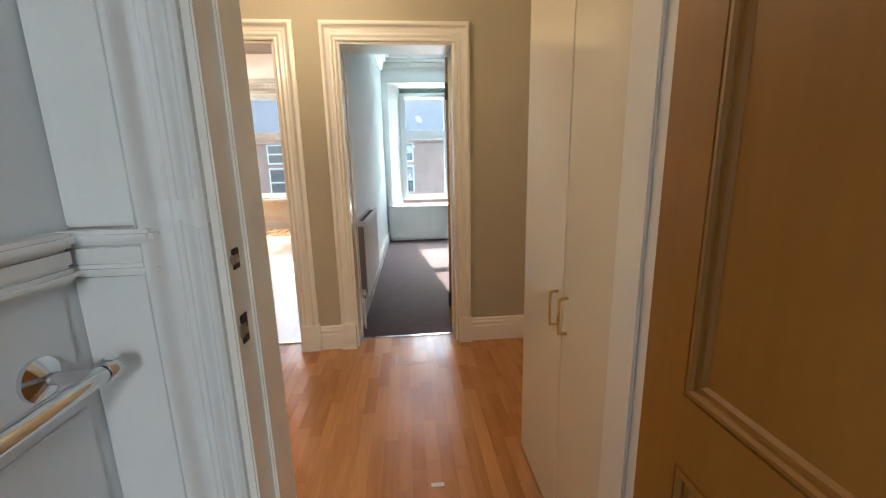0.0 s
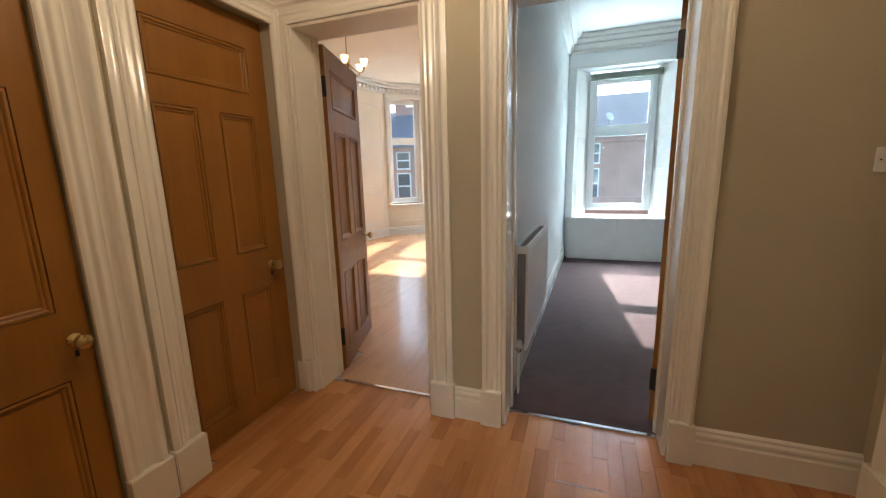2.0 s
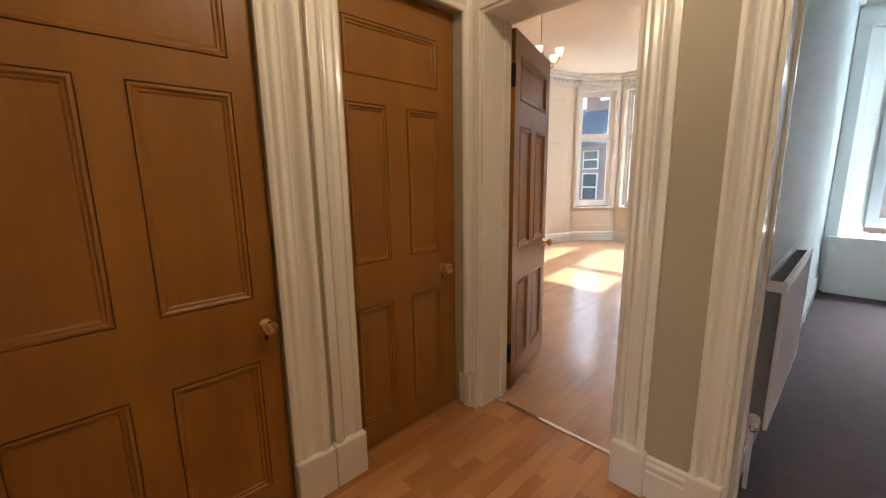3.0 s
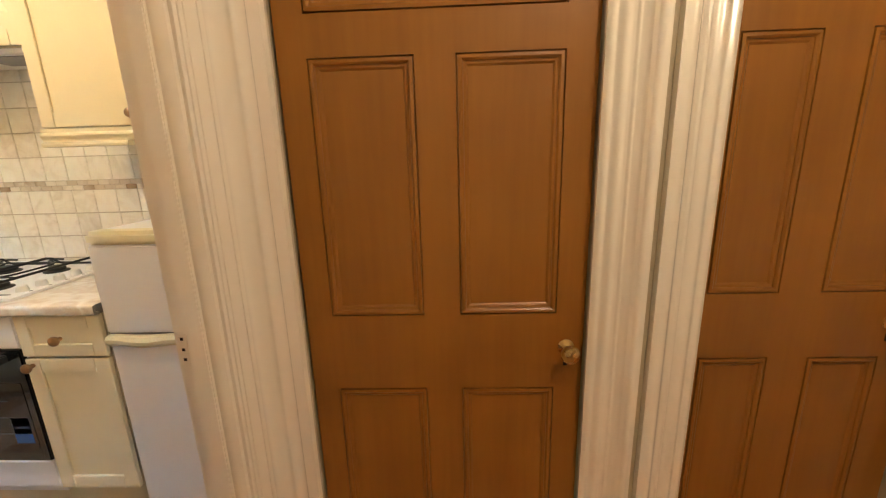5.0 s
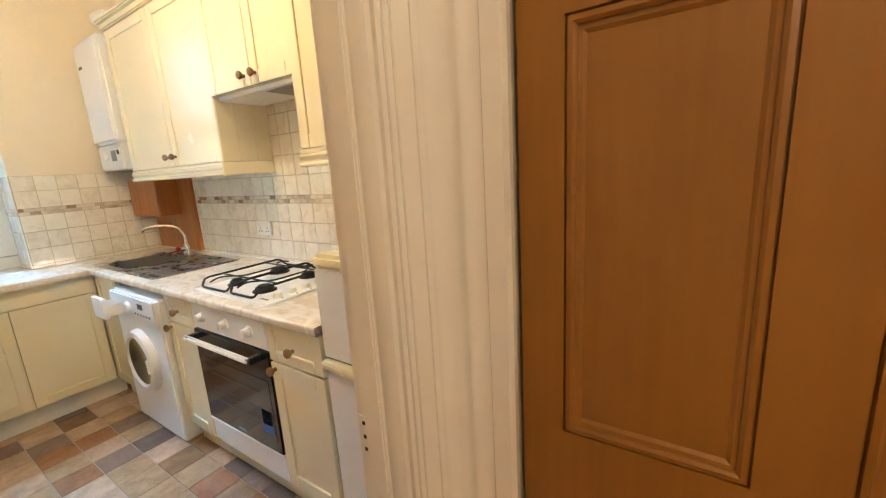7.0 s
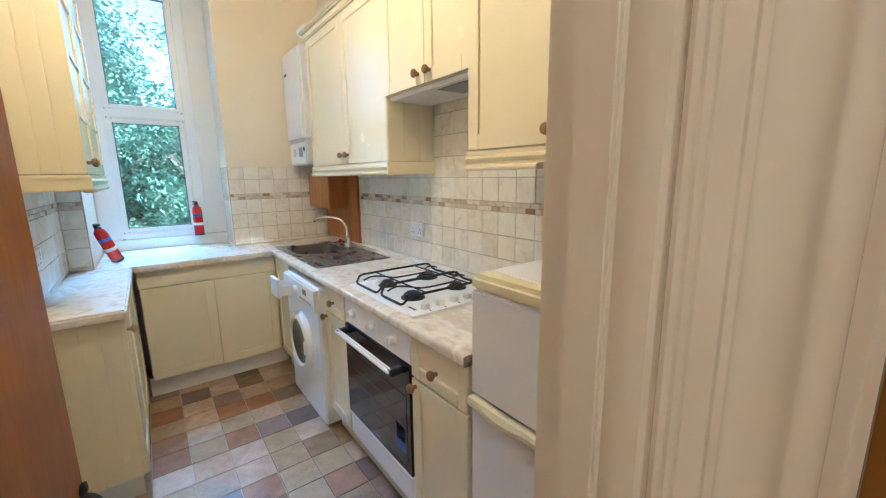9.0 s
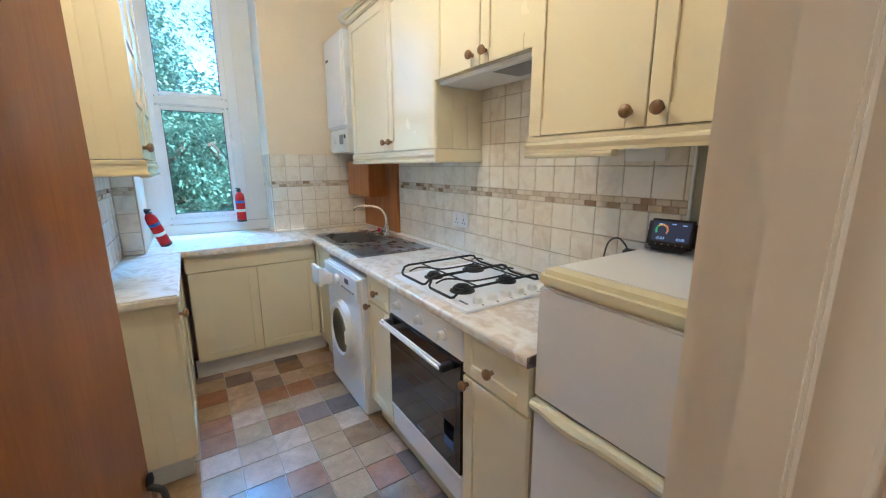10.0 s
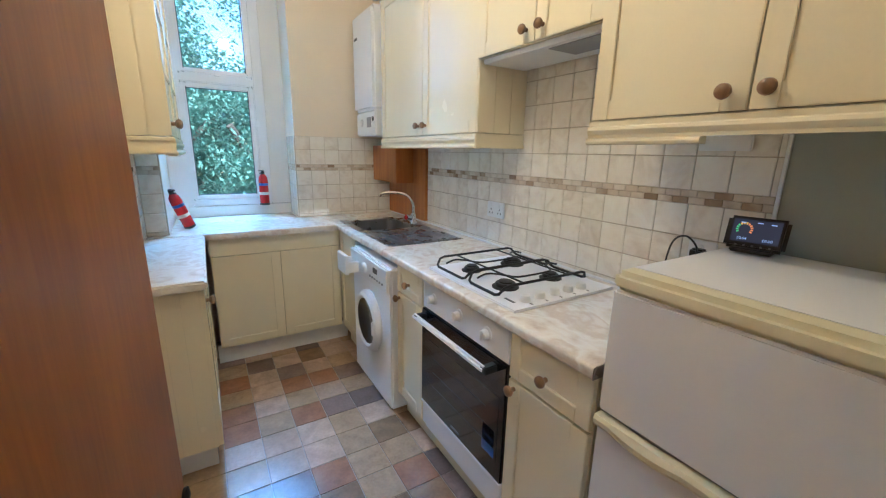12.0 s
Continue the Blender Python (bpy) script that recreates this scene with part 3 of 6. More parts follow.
# bedroom
BWIN = (-0.03, 1.30)
bm = bmesh.new()
box(bm, -0.42, -0.135, 3.49, 8.20, 0, TOP)
for v in bm.verts:
    if v.co.x > -0.2 and v.co.y < 4:
        v.co.x = -0.212
setting("wall_bedroom_west", bm, M["white_wall"], "white bedroom wall with the radiator", "wall")
setting("wall_bedroom_east", boxes((1.80, 1.95, 3.49, 8.20, 0, TOP)), M["white_wall"], "white bedroom wall", "wall")
setting("wall_bedroom_south", boxes((1.42, 1.80, 3.26, 3.49, 0, TOP)), M["white_wall"], "white bedroom wall beside the door", "wall")
setting("wall_bedroom_window", slab_with_holes("y", 7.72, 8.20, (-0.135, 1.80), (0, TOP), [(*BWIN, 0.63, 2.765)]), M["white_wall"], "white bedroom wall with a deep window recess", "wall")

# ---- doors and surrounds ----
P_D1 = [(0.055, 0.590, 1.770, 2.000), (0.055, 0.265, 0.945, 1.660), (0.385, 0.595, 0.945, 1.660), (0.055, 0.265, 0.135, 0.735), (0.385, 0.595, 0.135, 0.735)]
P_D2 = [(0.078, 0.748, 1.730, 1.985), (0.078, 0.358, 0.908, 1.626), (0.465, 0.748, 0.908, 1.626), (0.078, 0.358, 0.130, 0.664), (0.465, 0.748, 0.130, 0.664)]
panel_door("door_1", (-1.540, 2.500, 0), 90, 0.705, 2.15, P_D1, "closed varnished pine five-panel cupboard door", (0.605, 0.848), (1.90, 0.25))
panel_door("door_2", (-1.500, 1.355, 0), 90, 0.830, 2.15, P_D2, "closed varnished pine five-panel door beside the kitchen doorway", (0.780, 0.800))
P_L = [(0.095, 0.665, 1.76, 2.00), (0.095, 0.335, 0.90, 1.62), (0.430, 0.665, 0.90, 1.62), (0.095, 0.335, 0.14, 0.68), (0.430, 0.665, 0.14, 0.68)]
panel_door("door_3", (-1.372, 3.520, 0), 107, 0.755, 2.12, P_L, "open varnished pine five-panel living room door", (0.700, 0.850), (1.88, 0.25))
panel_door("door_4", (0.560, 3.520, 0), 64, 0.755, 2.12, P_L, "open varnished pine five-panel bedroom door", (0.700, 0.850), (1.88, 0.25))
panel_door("door_5", (0.650, 1.040, 0), -91, 0.700, 2.09, P_L[:0] + [(0.10, 0.60, 1.74, 1.98), (0.10, 0.60, 0.98, 1.62), (0.10, 0.60, 0.15, 0.86)], "open dark pine panelled bathroom door", (0.650, 0.95))

setting("trim_living_door", casing("y", NORTH, -1, *LIV, HEAD, (1.0, 1.05)), M["gloss"], "cream gloss painted moulded living room door surround", "door surround", 60)
setting("trim_bedroom_door", casing("y", NORTH, -1, *BED, HEAD, (0.85, 0.8)), M["gloss"], "cream gloss painted moulded bedroom door surround", "door surround", 60)
setting("trim_cupboard_door", casing("x", WEST, 1, 2.500, 3.205, 2.145, (1.15, 0.40)), M["gloss"], "cream gloss painted moulded cupboard door surround", "door surround", 60)
setting("trim_side_door", casing("x", WEST, 1, 1.355, 2.185, 2.145, (1.10, 1.27)), M["gloss"], "cream gloss painted moulded door surround", "door surround", 60)
setting("trim_kitchen_door", casing("y", 1.180, 1, -1.264, -0.602, 2.11, (1.59, 1.0)), M["gloss"], "cream gloss painted moulded kitchen door surround", "door surround", 60)
bm = bmesh.new()
# plan of the moulded corner post: bead, quirk, reeded flat, hollow and a bold roll against the next door
cove = [(-1.4545, 1.352), (-1.4545, 1.1805), (-1.2625, 1.1805), (-1.2595, 1.186)]
cove += [(-1.2620 + 0.0045 * math.sin(math.pi * k / 8), 1.190 + 0.036 * k / 8) for k in range(9)]
cove += [(-1.270, 1.229), (-1.2705, 1.234)]


def along(u, out):
    """A point u along the slanted face of the post, standing out from it."""
    return (-1.2665 - 0.876 * u + 0.482 * out, 1.236 + 0.482 * u + 0.876 * out)


for u, out in ((0.000, 0.0), (0.002, 0.004), (0.006, 0.005), (0.010, 0.004), (0.012, 0.0), (0.014, 0.004), (0.018, 0.005), (0.022, 0.004), (0.024, 0.0), (0.026, 0.003), (0.052, 0.004), (0.053, 0.007), (0.058, 0.0085), (0.063, 0.007), (0.064, 0.003)):
    cove.append(along(u, out))
cove += [along(0.064 + 0.046 * k / 10, 0.003 - 0.012 * math.sin(math.pi * k / 10) + 0.012 * k / 10) for k in range(1, 11)]
cove += [along(0.112, 0.021), along(0.113, 0.025)]
cove += [along(0.134 - 0.021 * math.cos(math.pi * k / 12), 0.024 + 0.010 * math.sin(math.pi * k / 12)) for k in range(1, 12)]
cove += [along(0.156, 0.020), along(0.170, 0.018)]
low, high = ([bm.verts.new((x, y, z)) for x, y in cove] for z in (0.0, 2.24))
for i in range(len(cove)):
    j = (i + 1) % len(cove)
    bm.faces.new((low[i], low[j], high[j], high[i]))
bm.faces.new(low)
bm.faces.new(high)
bmesh.ops.recalc_face_normals(bm, faces=bm.faces[:])
setting("trim_corner_post", bm, M["gloss"], "cream gloss painted moulded corner post between two doors", "trim", 40)
setting("trim_bathroom_door", casing("y", 1.180, 1, -0.083, 0.665, 2.11, (0.8, 0.3), plinth=False), M["gloss"], "cream gloss painted bathroom door surround", "door surround")
setting("trim_bathroom_door_inside", casing("y", 1.055, -1, -0.083, 0.70, 2.11, (0.8, 0.5), plinth=False), M["gloss_white"], "white gloss painted bathroom door surround", "door surround")


def lining(name, axis, a, b, u0, u1, top, material, stop_at, stop_len=0.035, stop_out=0.012, packing=0.0):
    """The boards that line a doorway, with a stop bead."""
    d = 0.018
    rows = [(u0 - packing, u0 + d, 0, top), (u1 - d, u1, 0, top), (u0 + d, u1 - d, top - d, top)]
    rows += [(u0 + d, u0 + d + stop_out, 0, top - d), (u1 - d - stop_out, u1 - d, 0, top - d)]
    bm = bmesh.new()
    for i, (p, q, z0, z1) in enumerate(rows):
        lo, hi = (a, b) if i < 3 else (stop_at, stop_at + stop_len)
        box(bm, *((lo, hi, p, q, z0, z1) if axis == "x" else (p, q, lo, hi, z0, z1)), bevel=0.003)
    return setting(name, bm, material, "painted timber door lining", "door lining")


lining("trim_lining_living", "y", NORTH - 0.004, 3.494, LIV[0], LIV[1], HEAD, M["gloss"], 3.42)
lining("trim_lining_bedroom", "y", NORTH - 0.004, 3.494, BED[0], BED[1], HEAD, M["gloss"], 3.42)
lining("trim_lining_kitchen", "y", 1.078, 1.186, KDOOR[0], KDOOR[1], 2.12, M["gloss"], 1.143, 0.044, 0.042, packing=0.132)
lining("trim_lining_bathroom", "y", 1.050, 1.184, BDOOR[0], BDOOR[1], 2.12, M["gloss"], 1.115, 0.097, 0.008)
for nm, a, b in (("threshold_bedroom", BED[0], BED[1]), ("threshold_living", LIV[0], LIV[1])):
    setting("trim_" + nm, boxes((a + 0.018, b - 0.018, 3.375, 3.402, -0.004, 0.010), bevel=0.004), M["chrome"], "thin metal threshold strip in the doorway", "threshold strip")
setting("baseboard_north", skirting("y", NORTH, -1, 0.675, 1.275), M["gloss"], "cream gloss painted moulded skirting", "skirting")
setting("baseboard_north_middle", skirting("y", NORTH, -1, -0.468, -0.309), M["gloss"], "cream gloss painted moulded skirting", "skirting")
bm = skirting("x", -0.135, 1, 3.50, 7.72)
for v in bm.verts:
    if v.co.y < 4:
        v.co.x -= 0.077
setting("baseboard_bedroom_west", bm, M["gloss_white"], "white painted skirting in the bedroom", "skirting")
setting("baseboard_bedroom_window", skirting("y", 7.72, -1, 1.32, 1.80), M["gloss_white"], "white painted skirting in the bedroom", "skirting")
setting("baseboard_kitchen", skirting("x", -0.515, -1, -0.62, 1.05), M["gloss_white"], "white painted kitchen skirting", "skirting")

# the kitchen door leaf, plain plywood, swung into the kitchen
KD = thing("door_6", (-0.565, 1.075, 0), "open flush plywood kitchen door, stained orange brown", "door", kind="structure", turn=180 + 78)
part("leaf", boxes((0.0, 0.725, -0.036, 0.0, 0.008, 2.085), bevel=0.002), M["ply"], KD)
PULL = part("pull_handle", tube(curve_points([(0.640, -0.040, 0.735), (0.648, -0.066, 0.747), (0.672, -0.072, 0.772), (0.694, -0.066, 0.795), (0.702, -0.040, 0.806)]), 0.0065), M["iron"], KD, "black iron pull handle set aslant")
for px, pz, dx in ((0.632, 0.727, -1), (0.710, 0.814, 1)):
    part("handle_plate", lathe([(0.003, -0.036), (0.014, -0.038), (0.015, -0.043), (0.006, -0.047)], "y", (px, 0, pz), 12), M["iron"], PULL)

# ---- hall cupboard ----
CUP = thing("hall_cupboard", (0.72, 1.60, 0), "tall built-in hall cupboard with two cream gloss flush doors", "cupboard")


def local(parent, bm):
    bm.transform(parent.matrix_world.inverted())
    return bm


part("carcass", local(CUP, boxes((0.745, 1.272, 1.215, 2.045, 0, 2.70), bevel=0.003)), M["cupboard"], CUP)
for y0, y1, hy in ((1.222, 1.6232, 1.585), (1.6248, 2.046, 1.665)):
    dr = part("cupboard_door", local(CUP, boxes((0.718, 0.742, y0, y1, 0.012, 2.69), bevel=0.003)), M["cupboard"], CUP)
    hb = tube(curve_points([(0.718, hy, 0.79), (0.696, hy, 0.792), (0.690, hy, 0.80), (0.690, hy, 0.90), (0.696, hy, 0.908), (0.718, hy, 0.91)], 5), 0.005, 8)
    hh = part("handle", local(CUP, hb), M["brass"], dr, "slim brass bar handle")

# ---- kitchen units ----
FRONT = -1.630
TILE = -2.225


def wood_knob(parent, at, normal):
    """A turned knob; normal is 'x', '-x', 'y' or '-y'."""
    s = -1 if normal[0] == "-" else 1
    prof = [(0.008, 0.0), (0.008, 0.008), (0.007, 0.012), (0.015, 0.017), (0.0185, 0.024), (0.017, 0.031), (0.010, 0.036), (0.003, 0.037)]
    bm = lathe([(r, s * d) for r, d in prof], normal[-1], at, 16)
    return part("knob", local(parent if parent.parent is None else parent.parent, bm), M["knob_wood"], parent, "turned beech knob")


def shaker(parent, name, axis, face, side, u0, u1, z0, z1, knob=None, frame_w=0.055, matched=False):
    """A framed door or drawer front: the frame proud of a recessed panel."""
    t = 0.019
    w = min(frame_w, 0.3 * (u1 - u0), 0.3 * (z1 - z0))

    def board(a, b, c, d, back, front, bev):
        bm = bmesh.new()
        lo, hi = sorted((face - side * back, face + side * front))
        box(bm, *((lo, hi, a, b, c, d) if axis == "x" else (a, b, lo, hi, c, d)), bevel=bev)
        return local(parent, bm)
    d = part(name, board(u0 + w - 0.002, u1 - w + 0.002, z0 + w - 0.002, z1 - w + 0.002, t - 0.002, -0.007, 0), M["cabinet"], parent)
    for a, b in ((u0, u0 + w), (u1 - w, u1)):
        part("stile", board(a, b, z0, z1, t, 0, 0.002), M["cabinet"], d)
    for a, b in ((z0, z0 + w), (z1 - w, z1)):
        part("rail", board(u0 + w, u1 - w, a, b, t, 0, 0.002), M["cabinet"], d)
    if knob:
        at = (face, knob[0], knob[1]) if axis == "x" else (knob[0], face, knob[1])
        wood_knob(d, at, ("" if side > 0 else "-") + axis)
    return d


def base_unit(y0, y1, label, fronts, top=0.864):
    u = thing("base_cabinet", ((FRONT + TILE) / 2, (y0 + y1) / 2, 0), label, "kitchen cabinet", "kitchen base units")
    part("carcass", local(u, boxes((-2.19, FRONT - 0.021, y0, y1, 0.13, top))), M["cabinet"], u)
    part("plinth", local(u, boxes((-1.70, -1.685, y0, y1, 0.0, 0.135))), M["cabinet"], u)
    for n, z0, z1, kn in fronts:
        shaker(u, n, "x", FRONT, 1, y0 + 0.002, y1 - 0.002, z0, z1, kn)
    return u


base_unit(0.232, 0.552, "cream framed base cabinet with a drawer beside the fridge", [("drawer_front", 0.705, 0.860, (0.392, 0.775)), ("cabinet_door", 0.135, 0.695, (0.262, 0.700 - 0.03))])
base_unit(-0.645, -0.372, "narrow cream framed base cabinet with a drawer beside the oven", [("drawer_front", 0.725, 0.860, (-0.508, 0.790)), ("cabinet_door", 0.135, 0.715, (-0.615, 0.69))])
base_unit(-1.640, -1.285, "cream framed base cabinet below the sink", [("cabinet_door", 0.135, 0.860, None)], top=0.73)

# worktops
WT = thing("worktop", (-1.9, -0.6, 0.865), "pale marbled laminate worktop with rounded front edge", "worktop")
bm = bmesh.new()
xs, ys = (TILE + 0.001, -2.165, -1.685, -1.610), (-2.06, -1.745, -0.830, 0.556)
grid = {(i, j): bm.verts.new((x, y, 0.866)) for i, x in enumerate(xs) for j, y in enumerate(ys)}
floor_faces = [bm.faces.new([grid[k] for k in ((i, j), (i + 1, j), (i + 1, j + 1), (i, j + 1))]) for i in range(3) for j in range(3) if (i, j) != (1, 1)]
lifted = bmesh.ops.extrude_face_region(bm, geom=floor_faces, use_keep_orig=True)["geom"]
bmesh.ops.translate(bm, verts=[v for v in lifted if isinstance(v, bmesh.types.BMVert)], vec=(0, 0, 0.039))
bmesh.ops.recalc_face_normals(bm, faces=bm.faces[:])
front = [e for e in bm.edges if all(abs(v.co.x + 1.610) < 1e-5 for v in e.verts) and abs(e.verts[0].co.z - e.verts[1].co.z) < 1e-5]
bmesh.ops.bevel(bm, geom=front, offset=0.011, segments=4, affect="EDGES", profile=0.5)
part("long_run", local(WT, bm), M["worktop"], WT)
part("end_strip", local(WT, boxes((TILE + 0.002, -1.612, 0.556, 0.5575, 0.868, 0.903))), M["steel"], WT)
part("window_run", local(WT, boxes((-1.610, -0.516, -2.06, -1.605, 0.866, 0.905), (-1.440, -0.630, -2.34, -2.055, 0.866, 0.9052), bevel=0.006)), M["worktop"], WT)
part("side_run", local(WT, boxes((-0.805, -0.516, -1.606, -0.622, 0.866, 0.905), bevel=0.008)), M["worktop"], WT)
part("sealant", local(WT, boxes((TILE, TILE + 0.008, -2.06, 0.556, 0.905, 0.916), bevel=0.002)), M["white_plastic"], WT)

# units below the window and along the east wall
BK = thing("base_cabinet", (-1.2, -1.85, 0), "cream framed double base cabinet below the kitchen window", "kitchen cabinet", "kitchen base units")
part("carcass", local(BK, boxes((-1.628, -0.83, -2.05, -1.665, 0.13, 0.864))), M["cabinet"], BK)
part("header_rail", local(BK, boxes((-1.628, -0.815, -1.664, -1.645, 0.752, 0.864), bevel=0.002)), M["cabinet"], BK)
part("plinth", local(BK, boxes((-1.68, -0.80, -1.715, -1.700, 0.0, 0.128))), M["gloss_white"], BK)
shaker(BK, "cabinet_door", "y", -1.645, 1, -1.625, -1.228, 0.132, 0.748)
shaker(BK, "cabinet_door", "y", -1.645, 1, -1.224, -0.822, 0.132, 0.748)
SD = thing("base_cabinet", (-0.66, -1.1, 0), "narrow cream base cabinet with a grooved end panel", "kitchen cabinet", "kitchen base units")
part("carcass", local(SD, boxes((-0.770, -0.519, -1.60, -0.660, 0.135, 0.864))), M["cabinet"], SD)
part("plinth", local(SD, boxes((-0.762, -0.519, -1.60, -0.715, 0.0, 0.135))), M["gloss_white"], SD)
for i in range(4):
    part("end_board", local(SD, boxes((-0.774 + i * 0.064, -0.710 + i * 0.064, -0.660, -0.645, 0.137, 0.864), bevel=0.003)), M["cabinet"], SD)
shaker(SD, "cabinet_door", "x", -0.792, -1, -1.105, -0.650, 0.140, 0.860, (-0.700, 0.800))
shaker(SD, "cabinet_door", "x", -0.792, -1, -1.590, -1.109, 0.140, 0.860)


RAIL = [(-0.02, 0.0), (0.004, 0.0), (0.004, -0.014), (0.009, -0.018), (0.011, -0.026), (0.008, -0.034), (0.003, -0.040), (0.002, -0.049), (-0.02, -0.049)]
BEAD = [(-0.02, -0.049), (0.006, -0.049), (0.011, -0.053), (0.013, -0.059), (0.011, -0.065), (0.006, -0.068), (-0.02, -0.068)]


def pelmet(parent, axis, face, side, u0, u1, z, cut=None):
    """A moulded light rail below a wall unit, with a bead along its foot."""
    def run(name, profile, a, b, over):
        bm = bmesh.new()
        rows = [[bm.verts.new((face + side * out, u, z + dz) if axis == "x" else (u, face + side * out, z + dz)) for out, dz in profile] for u in (a, b)]
        for k in range(len(profile)):
            n = (k + 1) % len(profile)
            bm.faces.new((rows[0][k], rows[0][n], rows[1][n], rows[1][k]))
        bm.faces.new(rows[0])
        bm.faces.new(rows[1])
        bmesh.ops.recalc_face_normals(bm, faces=bm.faces[:])
        return part(name, local(parent, bm), M["cabinet"], over)
    rail = run("light_rail", RAIL, u0, u1, parent)
    run("bead", BEAD, u0, cut if cut else u1, rail)
    return rail


def wall_unit(y0, y1, z0, z1, face, label, knob_z, rail=True, split=None, cut=None):
    u = thing("wall_cabinet", (TILE + 0.15, (y0 + y1) / 2, z0), label, "wall cabinet", "kitchen wall units")
    part("carcass", local(u, boxes((TILE - 0.008, face - 0.021, y0, y1, z0, z1))), M["cabinet"], u)
    mid = split if split else (y0 + y1) / 2
    shaker(u, "cabinet_door", "x", face, 1, y0 + 0.002, mid - 0.002, z0 + 0.002, z1 - 0.002, (mid - 0.045, knob_z))
    shaker(u, "cabinet_door", "x", face, 1, mid + 0.002, y1 - 0.002, z0 + 0.002, z1 - 0.002, (mid + 0.040, knob_z))
    if rail:
        pelmet(u, "x", face, 1, y0 - 0.004, y1 + 0.004, z0 - 0.003, cut=cut)
    return u


U1 = wall_unit(-1.560, -0.440, 1.505, 2.36, -1.940, "cream framed double wall cabinet beside the boiler", 1.560, split=-0.965)
UH = wall_unit(-0.436, 0.226, 1.815, 2.36, -1.930, "cream framed wall cabinet with the cooker hood", 1.862, rail=False, split=-0.080)
U2 = wall_unit(0.232, 1.045, 1.516, 2.36, -1.905, "cream framed double wall cabinet above the fridge", 1.560, split=0.655, cut=0.570)
for i in range(3):
    part("end_board", local(U1, boxes((-2.225 + i * 0.0955, -2.1295 + i * 0.0955, -0.440, -0.428, 1.505, 2.36), bevel=0.003)), M["cabinet"], U1)
end_rail = part("light_rail", local(U1, boxes((TILE, -1.93, -0.440, -0.424, 1.437, 1.503), bevel=0.004)), M["cabinet"], U1)
part("bead", local(U1, boxes((TILE, -1.925, -0.436, -0.416, 1.437, 1.452), bevel=0.004)), M["cabinet"], end_rail)
part("cornice", local(U1, boxes((-2.22, -1.925, -1.57, -0.43, 2.36, 2.40), (-2.22, -1.905, -1.585, -0.43, 2.40, 2.425), bevel=0.008)), M["cabinet"], U1)
part("cornice", local(UH, boxes((-2.22, -1.915, -0.43, 0.226, 2.36, 2.40), (-2.22, -1.895, -0.43, 0.226, 2.40, 2.425), bevel=0.008)), M["cabinet"], UH)
part("cornice", local(U2, boxes((-2.22, -1.89, 0.23, 1.045, 2.36, 2.40), (-2.22, -1.87, 0.23, 1.045, 2.40, 2.425), bevel=0.008)), M["cabinet"], U2)
HOOD = part("cooker_hood", local(UH, boxes((-2.20, -1.955, -0.42, 0.21, 1.795, 1.816), bevel=0.003)), M["white_plastic"], UH, "white cooker hood underside with grille")
part("grille", local(UH, boxes((-2.13, -1.985, -0.06, 0.18, 1.7925, 1.7965))), M["grey_plastic"], HOOD)

UE = thing("wall_cabinet", (-0.65, -1.1, 1.45), "narrow cream wall cabinet with a grooved end and glazed doors", "wall cabinet", "kitchen wall units")
part("carcass", local(UE, boxes((-0.735, -0.519, -1.52, -0.675, 1.450, 2.36))), M["cabinet"], UE)
for i in range(4):
    part("end_board", local(UE, boxes((-0.748 + i * 0.058, -0.690 + i * 0.058, -0.675, -0.660, 1.450, 2.36), bevel=0.003)), M["cabinet"], UE)
for y0, y1, kn in ((-1.095, -0.662, -0.705), (-1.520, -1.099, None)):
    dd = shaker(UE, "cabinet_door", "x", -0.757, -1, y0, y1, 1.452, 2.358, (kn, 1.495) if kn else None)
    for k in range(1, 4):
        part("glazing_bar", local(UE, boxes((-0.757, -0.748, y0 + 0.05, y1 - 0.05, 1.452 + k * 0.226 - 0.008, 1.452 + k * 0.226 + 0.008), bevel=0.002)), M["cabinet"], dd)
pelmet(UE, "x", -0.757, -1, -1.52, -0.652, 1.447)
end_rail = part("light_rail", local(UE, boxes((-0.765, -0.519, -0.662, -0.650, 1.385, 1.447), bevel=0.004)), M["cabinet"], UE)
for row in ((-0.770, -0.519, -0.660, -0.643, 1.385, 1.400), (-0.768, -0.519, -0.660, -0.646, 1.430, 1.442)):
    part("bead", local(UE, boxes(row, bevel=0.004)), M["cabinet"], end_rail)

# fridge
FR = thing("fridge_freezer", (-1.9, 0.81, 0), "white two-door fridge freezer with a yellowed top trim", "fridge")
part("body", local(FR, boxes((-2.20, -1.690, 0.568, 1.048, 0.02, 1.125), bevel=0.008)), M["white_good"], FR)
part("upper_door", local(FR, boxes((-1.686, -1.630, 0.568, 1.048, 0.792, 1.110), bevel=0.006)), M["white_good"], FR)
part("lower_door", local(FR, boxes((-1.686, -1.628, 0.568, 1.048, 0.06, 0.775), bevel=0.010)), M["white_good"], FR)
part("top_trim", local(FR, boxes((-1.70, -1.626, 0.564, 1.052, 1.108, 1.157), bevel=0.014)), M["fridge_trim"], FR, "yellowed plastic front trim")
part("top_panel", local(FR, boxes((-2.205, -1.701, 0.564, 1.052, 1.126, 1.153), bevel=0.004)), M["white_good"], FR)
bm = bmesh.new()
rows = []
